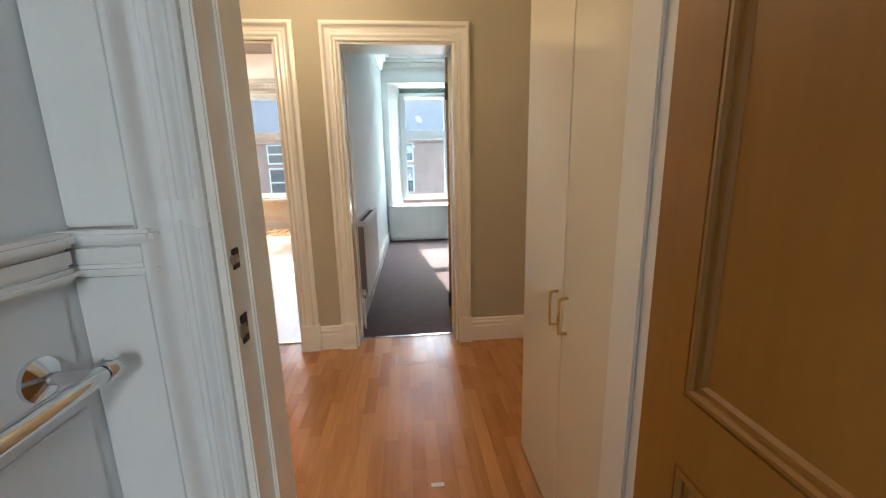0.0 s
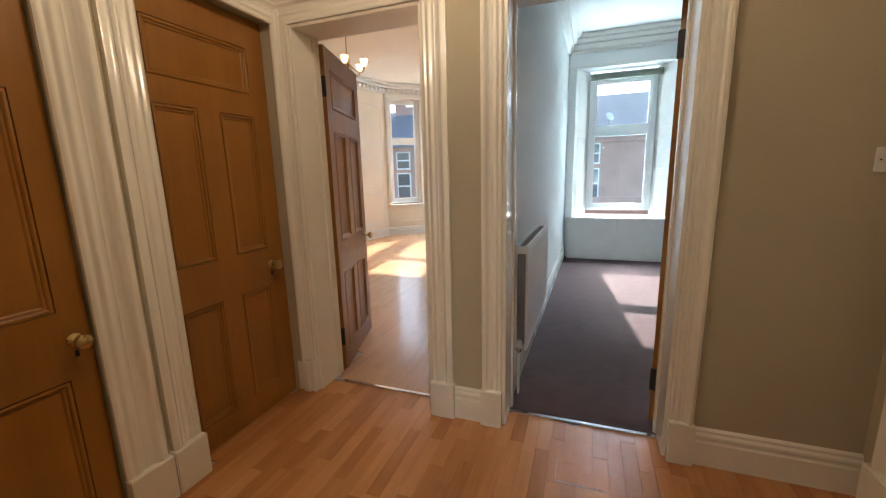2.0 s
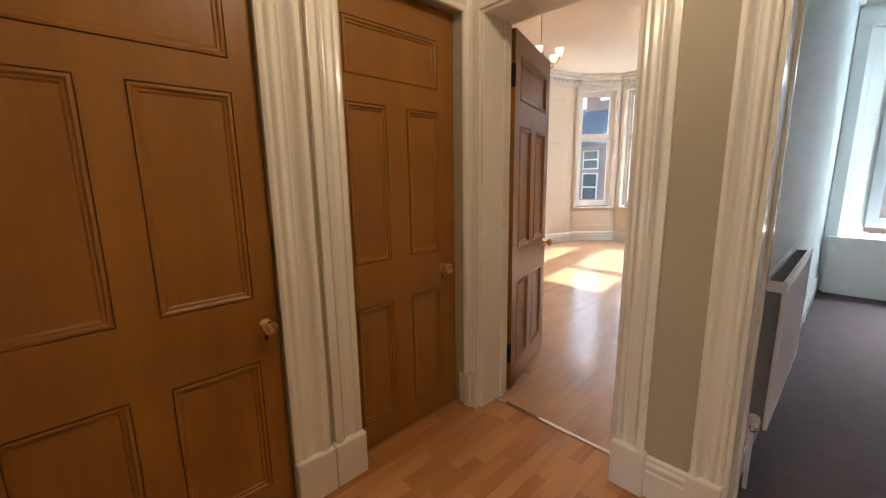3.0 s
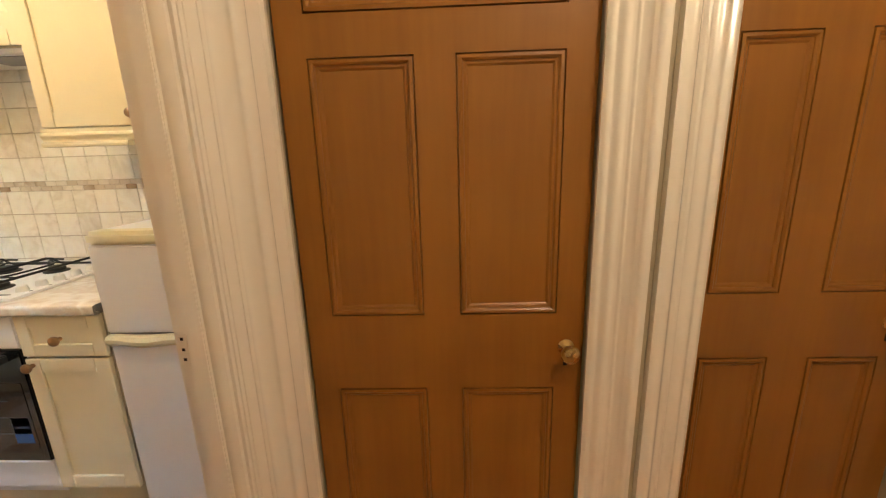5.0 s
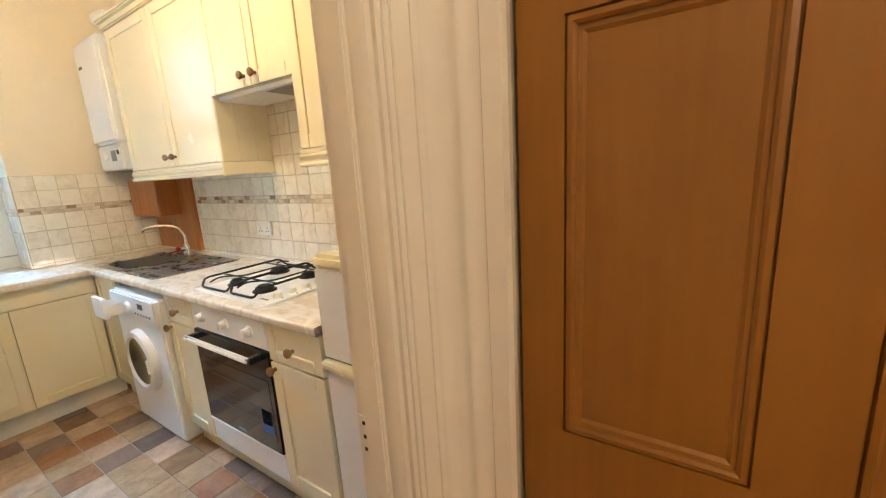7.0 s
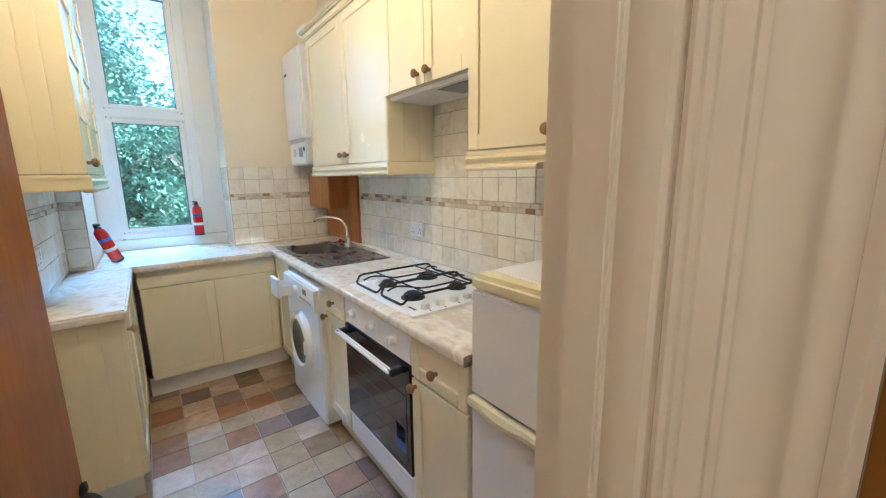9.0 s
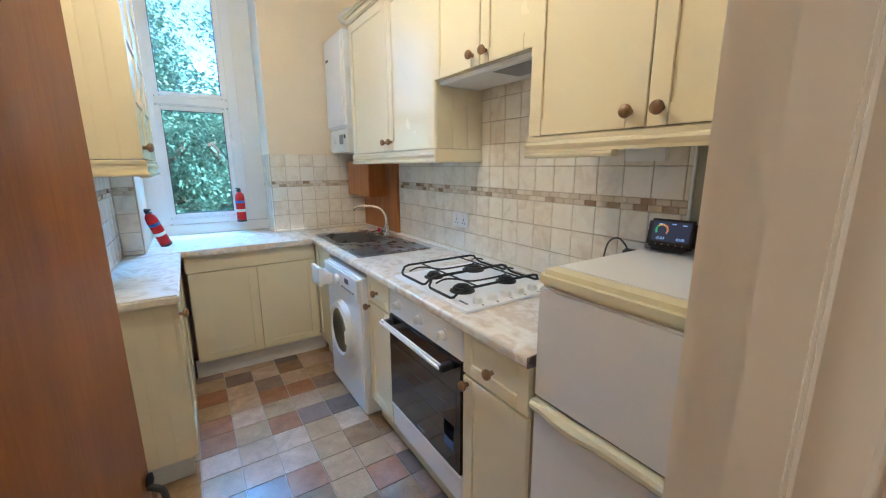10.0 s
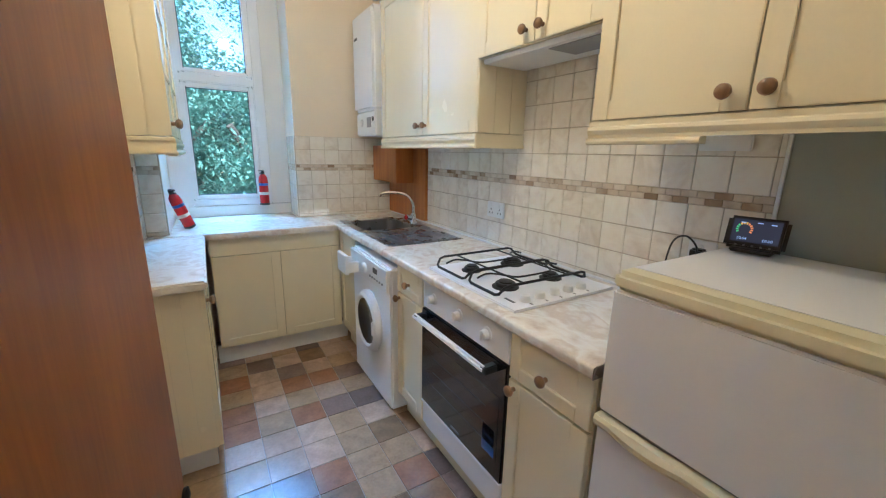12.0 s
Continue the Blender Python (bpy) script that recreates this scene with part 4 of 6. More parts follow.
for k in range(25):
    y = 0.572 + 0.472 * k / 24
    dip = 0.011 * max(0.0, 1 - ((y - 0.70) / 0.085) ** 2) if abs(y - 0.70) < 0.085 else 0.0
    prof = ((-1.660, 0.776), (-1.640 + 0.2 * dip, 0.786 - 0.3 * dip), (-1.616 - 0.5 * dip, 0.784 - 0.5 * dip), (-1.611, 0.774 - dip), (-1.612, 0.762 - dip), (-1.622, 0.750 - dip), (-1.632, 0.742 - 0.5 * dip))
    rows.append([bm.verts.new((x, y, z)) for x, z in prof])
for r0, r1 in zip(rows, rows[1:]):
    for i in range(6):
        bm.faces.new((r0[i], r0[i + 1], r1[i + 1], r1[i]))
bm.faces.new(rows[0][::-1])
bm.faces.new(rows[-1])
part("grip", local(FR, bm), M["fridge_trim"], FR, "moulded cream door grip")
# grey strip put in for the dark gap between the two doors
part("gap_strip", local(FR, boxes((-1.680, -1.640, 0.572, 1.044, 0.774, 0.794))), M["grey_plastic"], FR)

# oven
OV = thing("built_in_oven", (-1.9, -0.07, 0.1), "white built-in oven with a dark glass door and white bar handle", "oven")
part("carcass", local(OV, boxes((-2.19, -1.652, -0.366, 0.226, 0.10, 0.86))), M["white_good"], OV)
part("control_panel", local(OV, boxes((-1.650, -1.632, -0.366, 0.226, 0.735, 0.862), bevel=0.004)), M["white_good"], OV)
ODR = part("oven_door", local(OV, boxes((-1.650, -1.626, -0.366, 0.226, 0.262, 0.730), bevel=0.004)), M["oven_glass"], OV, "dark glass oven door")
part("inner_window", local(OV, boxes((-1.6262, -1.6245, -0.30, 0.198, 0.32, 0.60), bevel=0.002)), M["oven_glass"], ODR)
for k in range(3):
    part("oven_rack", local(OV, boxes((-1.6250, -1.6240, -0.26, 0.125, 0.385 + 0.07 * k, 0.3872 + 0.07 * k))), M["label_ink"], ODR)
part("maker_mark", local(OV, boxes((-1.6262, -1.6250, -0.10, -0.04, 0.282, 0.292))), M["grey_plastic"], ODR)
part("bottom_strip", local(OV, boxes((-1.650, -1.624, -0.366, 0.226, 0.252, 0.262), bevel=0.002)), M["white_good"], ODR)
part("energy_label", local(OV, boxes((-1.6255, -1.6245, 0.115, 0.185, 0.345, 0.455))), M["paper"], ODR, "white and blue sticker")
part("label_band", local(OV, boxes((-1.6245, -1.6240, 0.115, 0.185, 0.345, 0.385))), M["blue_label"], ODR)
part("bar_handle", local(OV, boxes((-1.590, -1.566, -0.355, 0.175, 0.690, 0.718), bevel=0.009)), M["white_good"], ODR, "white bar handle")
for yy in (-0.345, 0.150):
    part("handle_bracket", local(OV, boxes((-1.628, -1.572, yy, yy + 0.030, 0.688, 0.716), bevel=0.004)), M["black_plastic"], ODR)
part("lower_panel", local(OV, boxes((-1.650, -1.634, -0.366, 0.226, 0.135, 0.255), bevel=0.003)), M["white_good"], OV)
part("plinth", local(OV, boxes((-1.70, -1.686, -0.37, 0.23, 0.0, 0.132))), M["cabinet"], OV)
for yy in (-0.27, -0.07, 0.11):
    kb = part("control_knob", local(OV, lathe([(0.025, 0.0), (0.025, 0.005), (0.019, 0.008), (0.017, 0.026), (0.014, 0.029), (0.002, 0.030)], "x", (-1.632, yy, 0.800), 20)), M["white_plastic"], OV)
    part("grip_bar", local(OV, boxes((-1.604, -1.596, yy - 0.004, yy + 0.004, 0.782, 0.818), bevel=0.002)), M["white_plastic"], kb)

WM = thing("washing_machine", (-1.9, -0.96, 0), "white front-loading washing machine under the worktop", "washing machine")
part("body", local(WM, boxes((-2.16, -1.600, -1.255, -0.660, 0.012, 0.832), bevel=0.010)), M["white_good"], WM)
part("control_panel", local(WM, boxes((-1.602, -1.582, -1.250, -0.664, 0.690, 0.828), bevel=0.008)), M["white_plastic"], WM)
part("soap_drawer", local(WM, boxes((-1.520, -1.498, -1.245, -1.085, 0.695, 0.812), (-1.600, -1.520, -1.235, -1.228, 0.705, 0.770), (-1.600, -1.520, -1.102, -1.095, 0.705, 0.770), (-1.600, -1.520, -1.170, -1.164, 0.705, 0.770), (-1.600, -1.520, -1.228, -1.102, 0.700, 0.708), bevel=0.002)), M["white_plastic"], WM, "pulled-out soap drawer")
part("dial", local(WM, lathe([(0.032, 0.0), (0.030, 0.014), (0.024, 0.020), (0.002, 0.022)], "x", (-1.582, -0.985, 0.760), 20)), M["white_plastic"], WM)
for k in range(6):
    part("button", local(WM, lathe([(0.006, 0.0), (0.006, 0.006), (0.001, 0.007)], "x", (-1.582, -0.90 + 0.035 * k, 0.735), 10)), M["grey_plastic"], WM)
part("display", local(WM, boxes((-1.583, -1.5805, -0.86, -0.80, 0.765, 0.795))), M["black_plastic"], WM)
PD = part("porthole_ring", local(WM, lathe([(0.185, 0.0), (0.185, 0.012), (0.172, 0.032), (0.150, 0.040), (0.138, 0.030), (0.138, 0.004)], "x", (-1.600, -0.965, 0.440), 36)), M["white_plastic"], WM)
part("porthole_glass", local(WM, lathe([(0.137, 0.0), (0.136, 0.030), (0.10, 0.020), (0.05, 0.010), (0.002, 0.008)], "x", (-1.600, -0.965, 0.440), 32)), M["oven_glass"], PD)
part("porthole_grip", local(WM, boxes((-1.590, -1.556, -0.850, -0.815, 0.395, 0.485), bevel=0.008)), M["white_plastic"], PD)

# hob
HB = thing("gas_hob", (-1.95, -0.08, 0.905), "white gas hob with black wire pan supports", "hob")
part("maker_mark", local(HB, boxes((-1.715, -1.705, 0.098, 0.150, 0.9142, 0.9150))), M["label_ink"], HB)
for k in range(5):
    part("knob_icon", local(HB, boxes((-1.757 - 0.072 * k, -1.751 - 0.072 * k, 0.180, 0.192, 0.9142, 0.9150))), M["label_ink"], HB)
part("plate", local(HB, boxes((-2.170, -1.660, -0.372, 0.208, 0.903, 0.914), bevel=0.004)), M["white_good"], HB)
for bx, by, br in ((-1.80, -0.235, 0.032), (-2.03, -0.235, 0.042), (-1.79, 0.005, 0.040), (-2.03, 0.005, 0.034)):
    bu = part("burner", local(HB, lathe([(br + 0.012, 0.913), (br + 0.012, 0.918), (br, 0.922), (br, 0.930), (br - 0.004, 0.934), (0.003, 0.935)], "z", (bx, by, 0), 20)), M["iron"], HB, "black burner cap")
    part("burner_crown", local(HB, lathe([(br * 0.7, 0.934), (br * 0.7, 0.940), (0.002, 0.942)], "z", (bx, by, 0), 20)), M["iron"], bu)
for y0, y1 in ((-0.360, -0.118), (-0.112, 0.095)):
    zt = 0.955
    lo = 0.920
    ring = [(-1.690, y1 - 0.03, lo), (-1.690, y0 + 0.03, lo), (-1.694, y0 + 0.012, lo + 0.006), (-1.712, y0 + 0.002, zt - 0.006), (-1.735, y0, zt), (-2.105, y0, zt), (-2.128, y0 + 0.002, zt - 0.006), (-2.146, y0 + 0.012, lo + 0.006), (-2.150, y0 + 0.03, lo),
            (-2.150, y1 - 0.03, lo), (-2.146, y1 - 0.012, lo + 0.006), (-2.128, y1 - 0.002, zt - 0.006), (-2.105, y1, zt), (-1.735, y1, zt), (-1.712, y1 - 0.002, zt - 0.006), (-1.694, y1 - 0.012, lo + 0.006), (-1.690, y1 - 0.03, lo)]
    ps = part("pan_support", local(HB, tube(ring, 0.0055, 8)), M["iron"], HB, "bent black wire pan support")
    ym = (y0 + y1) / 2
    for bx in (-1.80, -2.03):
        part("cross_wire", local(HB, tube([(bx, y0, zt), (bx, y1, zt)], 0.0036, 8)), M["iron"], ps)
    part("wavy_wire", local(HB, tube(curve_points([(-1.705, ym - 0.055, zt - 0.012), (-1.745, ym - 0.052, zt), (-1.785, ym - 0.03, zt), (-1.815, ym + 0.025, zt), (-1.86, ym + 0.04, zt), (-1.97, ym + 0.04, zt), (-2.015, ym + 0.025, zt), (-2.045, ym - 0.03, zt), (-2.09, ym - 0.052, zt), (-2.135, ym - 0.055, zt - 0.012)], 4), 0.004, 8)), M["iron"], ps)
for k in range(5):
    part("control_knob", local(HB, lathe([(0.020, 0.913), (0.020, 0.918), (0.017, 0.934), (0.014, 0.937), (0.002, 0.938)], "z", (-1.755 - 0.072 * k, 0.152, 0), 18)), M["white_plastic"], HB)

# sink
SK = thing("sink", (-1.93, -1.3, 0.905), "stainless steel sink with a ribbed drainer", "sink")


def rounded_loop(x0, x1, y0, y1, r, z, n=6):
    """Corner-rounded rectangle, counter-clockwise."""
    out = []
    for cx, cy, a0 in ((x1 - r, y1 - r, 0), (x0 + r, y1 - r, 90), (x0 + r, y0 + r, 180), (x1 - r, y0 + r, 270)):
        out += [(cx + r * math.cos(radians(a0 + 90 * k / n)), cy + r * math.sin(radians(a0 + 90 * k / n)), z) for k in range(n + 1)]
    return out


def loft(loops, closed_end=True):
    bm = bmesh.new()
    rings = [[bm.verts.new(p) for p in q] for q in loops]
    for a, b in zip(rings, rings[1:]):
        for i in range(len(a)):
            k = (i + 1) % len(a)
            bm.faces.new((a[i], a[k], b[k], b[i]))
    if closed_end:
        bm.faces.new(rings[-1])
    bmesh.ops.recalc_face_normals(bm, faces=bm.faces[:])
    return bm


DZ = 0.765
part("bowl", local(SK, loft([rounded_loop(-2.150, -1.665, -1.755, -1.268, 0.020, 0.9035), rounded_loop(-2.150, -1.665, -1.755, -1.268, 0.020, 0.909), rounded_loop(-2.085, -1.712, -1.705, -1.290, 0.070, 0.9085), rounded_loop(-2.078, -1.719, -1.698, -1.297, 0.068, 0.902), rounded_loop(-2.070, -1.727, -1.690, -1.305, 0.065, 0.790), rounded_loop(-2.045, -1.752, -1.665, -1.330, 0.050, DZ)])), M["steel"], SK)
part("drainer", local(SK, boxes((-2.150, -1.665, -1.268, -0.842, 0.900, 0.9065), (-1.680, -1.665, -1.268, -0.842, 0.900, 0.911), (-2.150, -2.135, -1.268, -0.842, 0.900, 0.911), (-2.135, -1.680, -0.857, -0.842, 0.900, 0.911), bevel=0.002)), M["steel"], SK)
part("waste", local(SK, lathe([(0.035, DZ), (0.035, DZ + 0.004), (0.02, DZ + 0.003), (0.002, DZ + 0.003)], "z", (-1.90, -1.45, 0), 18)), M["chrome"], SK)
for k in range(9):
    part("drainer_rib", local(SK, boxes((-2.110 + k * 0.048, -2.092 + k * 0.048, -1.245, -0.875, 0.905, 0.9100), bevel=0.003)), M["steel"], SK)
TP = thing("mixer_tap", (-2.12, -1.43, 0.909), "chrome swan-neck mixer tap with red dot", "tap")
part("body", local(TP, lathe([(0.026, 0.909), (0.024, 0.925), (0.020, 0.935), (0.020, 0.975), (0.012, 0.985), (0.012, 1.0)], "z", (-2.12, -1.43, 0), 18)), M["chrome"], TP)
part("spout", local(TP, tube(curve_points([(-2.12, -1.43, 0.985), (-2.12, -1.44, 1.05), (-2.095, -1.475, 1.105), (-2.03, -1.53, 1.125), (-1.95, -1.585, 1.118), (-1.925, -1.60, 1.095)]), 0.0105, 12)), M["chrome"], TP)
part("lever", local(TP, lathe([(0.018, 0.0), (0.020, 0.01), (0.018, 0.03), (0.010, 0.036), (0.001, 0.037)], "x", (-2.10, -1.43, 0.955), 16)), M["chrome"], TP)
part("hot_mark", local(TP, lathe([(0.017, 0.0), (0.019, 0.004), (0.017, 0.010), (0.010, 0.014), (0.001, 0.015)], "x", (-2.063, -1.43, 0.955), 14)), M["red"], TP)

# boiler
BO = thing("boiler", (-2.1, -1.82, 1.52), "white wall-hung gas boiler with a curved flue", "boiler")
part("case", local(BO, boxes((-2.232, -1.905, -2.035, -1.625, 1.70, 2.37), bevel=0.020)), M["white_good"], BO)
CP = part("control_box", local(BO, boxes((-2.232, -1.920, -2.025, -1.635, 1.525, 1.696), bevel=0.010)), M["white_plastic"], BO)
part("dial", local(BO, lathe([(0.028, 0.0), (0.026, 0.014), (0.002, 0.016)], "x", (-1.920, -1.90, 1.62), 18)), M["white_plastic"], CP)
part("switch_panel", local(BO, boxes((-1.921, -1.917, -1.80, -1.72, 1.585, 1.655), bevel=0.001)), M["grey_plastic"], CP)
part("gauge", local(BO, lathe([(0.016, 0.0), (0.016, 0.004), (0.002, 0.005)], "x", (-1.920, -1.68, 1.64), 14)), M["black_plastic"], CP)
part("flue", local(BO, tube(curve_points([(-2.10, -1.83, 2.36), (-2.10, -1.83, 2.46), (-2.10, -1.87, 2.54), (-2.10, -1.95, 2.575), (-2.10, -2.08, 2.58)]), 0.05, 18)), M["white_plastic"], BO)
part("badge", local(BO, boxes((-1.9055, -1.904, -1.985, -1.925, 2.20, 2.218))), M["label_ink"], BO)

# pine boxing beside the tap
PB = thing("pine_boxing", (-2.15, -1.70, 0.92), "orange pine boxing over pipes beside the sink", "pipe boxing")
part("backboard", local(PB, boxes((-2.234, -2.205, -2.06, -1.415, 0.918, 1.50), bevel=0.003)), M["orange_pine"], PB)
part("pipe_box", local(PB, boxes((-2.205, -2.06, -2.055, -1.60, 1.185, 1.46), bevel=0.004)), M["orange_pine"], PB)

# window
KW = thing("window_1", (-1.0, -2.35, 0.905), "white plastic kitchen window with two panes", "window", kind="structure")
Y0, Y1 = -2.42, -2.345
part("sill_board", local(KW, boxes((-1.445, -0.625, -2.44, -2.335, 0.905, 0.985), bevel=0.004)), M["gloss_white"], KW)
part("window_frame", local(KW, boxes((-1.300, -1.225, Y0, Y1, 0.985, 2.80), (-0.76, -0.625, Y0, Y1, 0.985, 2.80), (-1.225, -0.76, Y0, Y1, 0.985, 1.035), (-1.225, -0.76, Y0, Y1, 1.862, 1.925), (-1.225, -0.76, Y0, Y1, 2.74, 2.80), bevel=0.008)), M["upvc"], KW)
part("side_board", local(KW, boxes((-1.445, -1.300, -2.44, -2.375, 0.985, 2.80), bevel=0.004)), M["gloss_white"], KW)
for z0, z1, dy in ((1.035, 1.862, 0.0), (1.925, 2.74, 0.012)):
    sash = part("sash", local(KW, boxes((-1.226, -1.192, Y0 + 0.012, Y1 - 0.012 + dy, z0, z1), (-0.793, -0.759, Y0 + 0.012, Y1 - 0.012 + dy, z0, z1), (-1.192, -0.793, Y0 + 0.012, Y1 - 0.012 + dy, z0, z0 + 0.033), (-1.192, -0.793, Y0 + 0.012, Y1 - 0.012 + dy, z1 - 0.033, z1), bevel=0.006)), M["upvc"], KW)
    pane = part("pane", local(KW, boxes((-1.194, -0.791, -2.395, -2.389, z0 + 0.031, z1 - 0.031))), M["garden_glass"], sash)
    pane.visible_shadow = False
    part("gasket", local(KW, boxes((-1.195, -1.188, -2.388, -2.368, z0 + 0.03, z1 - 0.03), (-0.797, -0.790, -2.388, -2.368, z0 + 0.03, z1 - 0.03), (-1.192, -0.793, -2.388, -2.368, z0 + 0.028, z0 + 0.036), (-1.192, -0.793, -2.388, -2.368, z1 - 0.036, z1 - 0.028))), M["rubber"], sash)
part("window_catch", local(KW, boxes((-1.02, -0.98, Y1 - 0.004, Y1 + 0.012, 1.915, 1.945), bevel=0.004)), M["upvc"], KW)

# ---- living room ----
BAY = [(-4.15, 8.30), (-3.93, 9.10), (-3.28, 9.72), (-2.05, 9.60), (-1.45, 8.95), (-1.20, 8.30)]
setting("wall_living_west", boxes((-4.40, -4.15, 3.26, 8.30, 0, TOP)), M["peach_wall"], "pale peach living room wall", "wall")
setting("wall_living_east", boxes((-0.62, -0.42, 3.49, 8.30, 0, TOP)), M["peach_wall"], "pale peach living room wall", "wall")
setting("wall_living_south", boxes((-4.15, -2.30, 3.26, 3.49, 0, TOP)), M["peach_wall"], "pale peach living room wall", "wall")
setting("wall_living_front", boxes((-1.20, -0.42, 8.30, 8.55, 0, TOP)), M["peach_wall"], "pale peach living room wall beside the bay", "wall")


def bay_frame(i):
    """Pose of bay side i: local x runs along the wall, local y points into the room."""
    a, b = Vector((*BAY[i], 0)), Vector((*BAY[i + 1], 0))
    d = (b - a)
    return Matrix.Translation(a) @ Matrix.Rotation(math.atan2(d.y, d.x), 4, "Z"), d.length


def sash_window(name, m, x0, x1, z0, z1, meet, label, depth=0.0, blind=True, y=0.0):
    """A white sash window with two panes and a raised blind; local x along the wall, y from it."""
    w = thing(name, (0, 0, 0), label, "window", kind="structure")
    w.matrix_world = m
    f = 0.055
    part("window_frame", boxes((x0, x0 + f, y - 0.04, y + 0.04, z0, z1), (x1 - f, x1, y - 0.04, y + 0.04, z0, z1), (x0 + f, x1 - f, y - 0.04, y + 0.04, z0, z0 + f), (x0 + f, x1 - f, y - 0.04, y + 0.04, z1 - f, z1), (x0 + f, x1 - f, y - 0.045, y + 0.045, meet - 0.03, meet + 0.03), bevel=0.006), M["upvc"], w)
    for za, zb in ((z0 + f, meet - 0.03), (meet + 0.03, z1 - f)):
        s = part("sash", boxes((x0 + f, x0 + f + 0.045, y - 0.025, y + 0.025, za, zb), (x1 - f - 0.045, x1 - f, y - 0.025, y + 0.025, za, zb), (x0 + f + 0.045, x1 - f - 0.045, y - 0.025, y + 0.025, za, za + 0.05), (x0 + f + 0.045, x1 - f - 0.045, y - 0.025, y + 0.025, zb - 0.045, zb), bevel=0.005), M["upvc"], w)
        p = part("pane", boxes((x0 + f + 0.043, x1 - f - 0.043, y - 0.004, y + 0.004, za + 0.048, zb - 0.043)), M["hazed_glass"], s)
        p.visible_shadow = False
    if blind:
        b = part("raised_blind", boxes((x0 + 0.02, x1 - 0.02, y + 0.048, y + 0.085, z1 - 0.045, z1 + 0.005), bevel=0.004), M["blind"], w, "raised grey-green venetian blind")
        for k in range(5):
            part("slat", boxes((x0 + 0.025, x1 - 0.025, y + 0.046, y + 0.090, z1 - 0.056 - 0.009 * k, z1 - 0.050 - 0.009 * k)), M["blind"], b)
    return w


for i, holes in enumerate(((), ((0.09, 0.80, 0.68, 2.92),), ((0.10, 1.13, 0.68, 2.92),), ((0.09, 0.80, 0.68, 2.92),), ())):
    m, length = bay_frame(i)
    bm = slab_with_holes("y", 0.0, 0.16, (-0.05, length + 0.05), (0, TOP), [tuple(h) for h in holes])
    bm.transform(m)
    setting("wall_bay_%d" % (i + 1), bm, M["peach_wall"], "pale peach wall of the bow window bay", "wall")
    for h in holes:
        sash_window("window_bay_%d" % i, m, h[0], h[1], h[2] + 0.03, h[3], 2.05, "tall white sash window in the living room bay", y=0.10)
        bm = boxes((h[0] - 0.10, h[1] + 0.10, -0.07, 0.06, 0.655, 0.69), bevel=0.008)
        bm.transform(m)
        setting("trim_sill_%d" % i, bm, M["gloss_white"], "white painted window board in the bay", "window sill")
        bm = boxes((h[0] - 0.065, h[0] + 0.002, -0.035, 0.0, 0.69, 2.92), (h[1] - 0.002, h[1] + 0.065, -0.035, 0.0, 0.69, 2.92), (h[0] - 0.065, h[1] + 0.065, -0.04, 0.0, 2.92, 3.0), bevel=0.01)
        bm.transform(m)
        setting("trim_window_%d" % i, bm, M["gloss_white"], "white painted moulded window surround", "window surround")
    # panelling below the windows and shutters at the ends
    bm = bmesh.new()
    for x0, x1, z0, z1 in (((0.07, length - 0.07, 0.30, 0.62),) if holes else ((0.10, length - 0.10, 0.30, 0.95), (0.10, length - 0.10, 1.02, 1.95), (0.10, length - 0.10, 2.02, 2.75))):
        t = panel_mould(x0, x1, z0, z1, 0.0, -1)
        pour(bm, t)
    bm.transform(m)
    setting("trim_panelling_%d" % (i + 1), bm, M["gloss_white"], "white painted raised panel moulding", "panelling")
    bm = skirting("y", 0.0, -1, -0.02, length + 0.02)
    bm.transform(m)
    setting("baseboard_bay_%d" % (i + 1), bm, M["gloss_white"], "tall white moulded skirting in the bay", "skirting")
    bm = bmesh.new()
    for k, (d, z0, z1) in enumerate(((0.05, TOP - 0.20, TOP - 0.17), (0.08, TOP - 0.17, TOP - 0.10), (0.15, TOP - 0.10, TOP - 0.05), (0.20, TOP - 0.05, TOP))):
        box(bm, -0.05, length + 0.05, -d, 0.0, z0, z1, bevel=0.012)
    for k in range(int(length / 0.11)):
        box(bm, 0.05 + 0.11 * k, 0.11 + 0.11 * k, -0.115, -0.05, TOP - 0.165, TOP - 0.105, bevel=0.018)
    bm.transform(m)
    setting("trim_cornice_%d" % (i + 1), bm, M["ceiling"], "ornate white plaster cornice in the bay", "cornice")
setting("baseboard_living_west", skirting("x", -4.15, 1, 3.5, 8.3), M["gloss_white"], "tall white moulded skirting", "skirting")

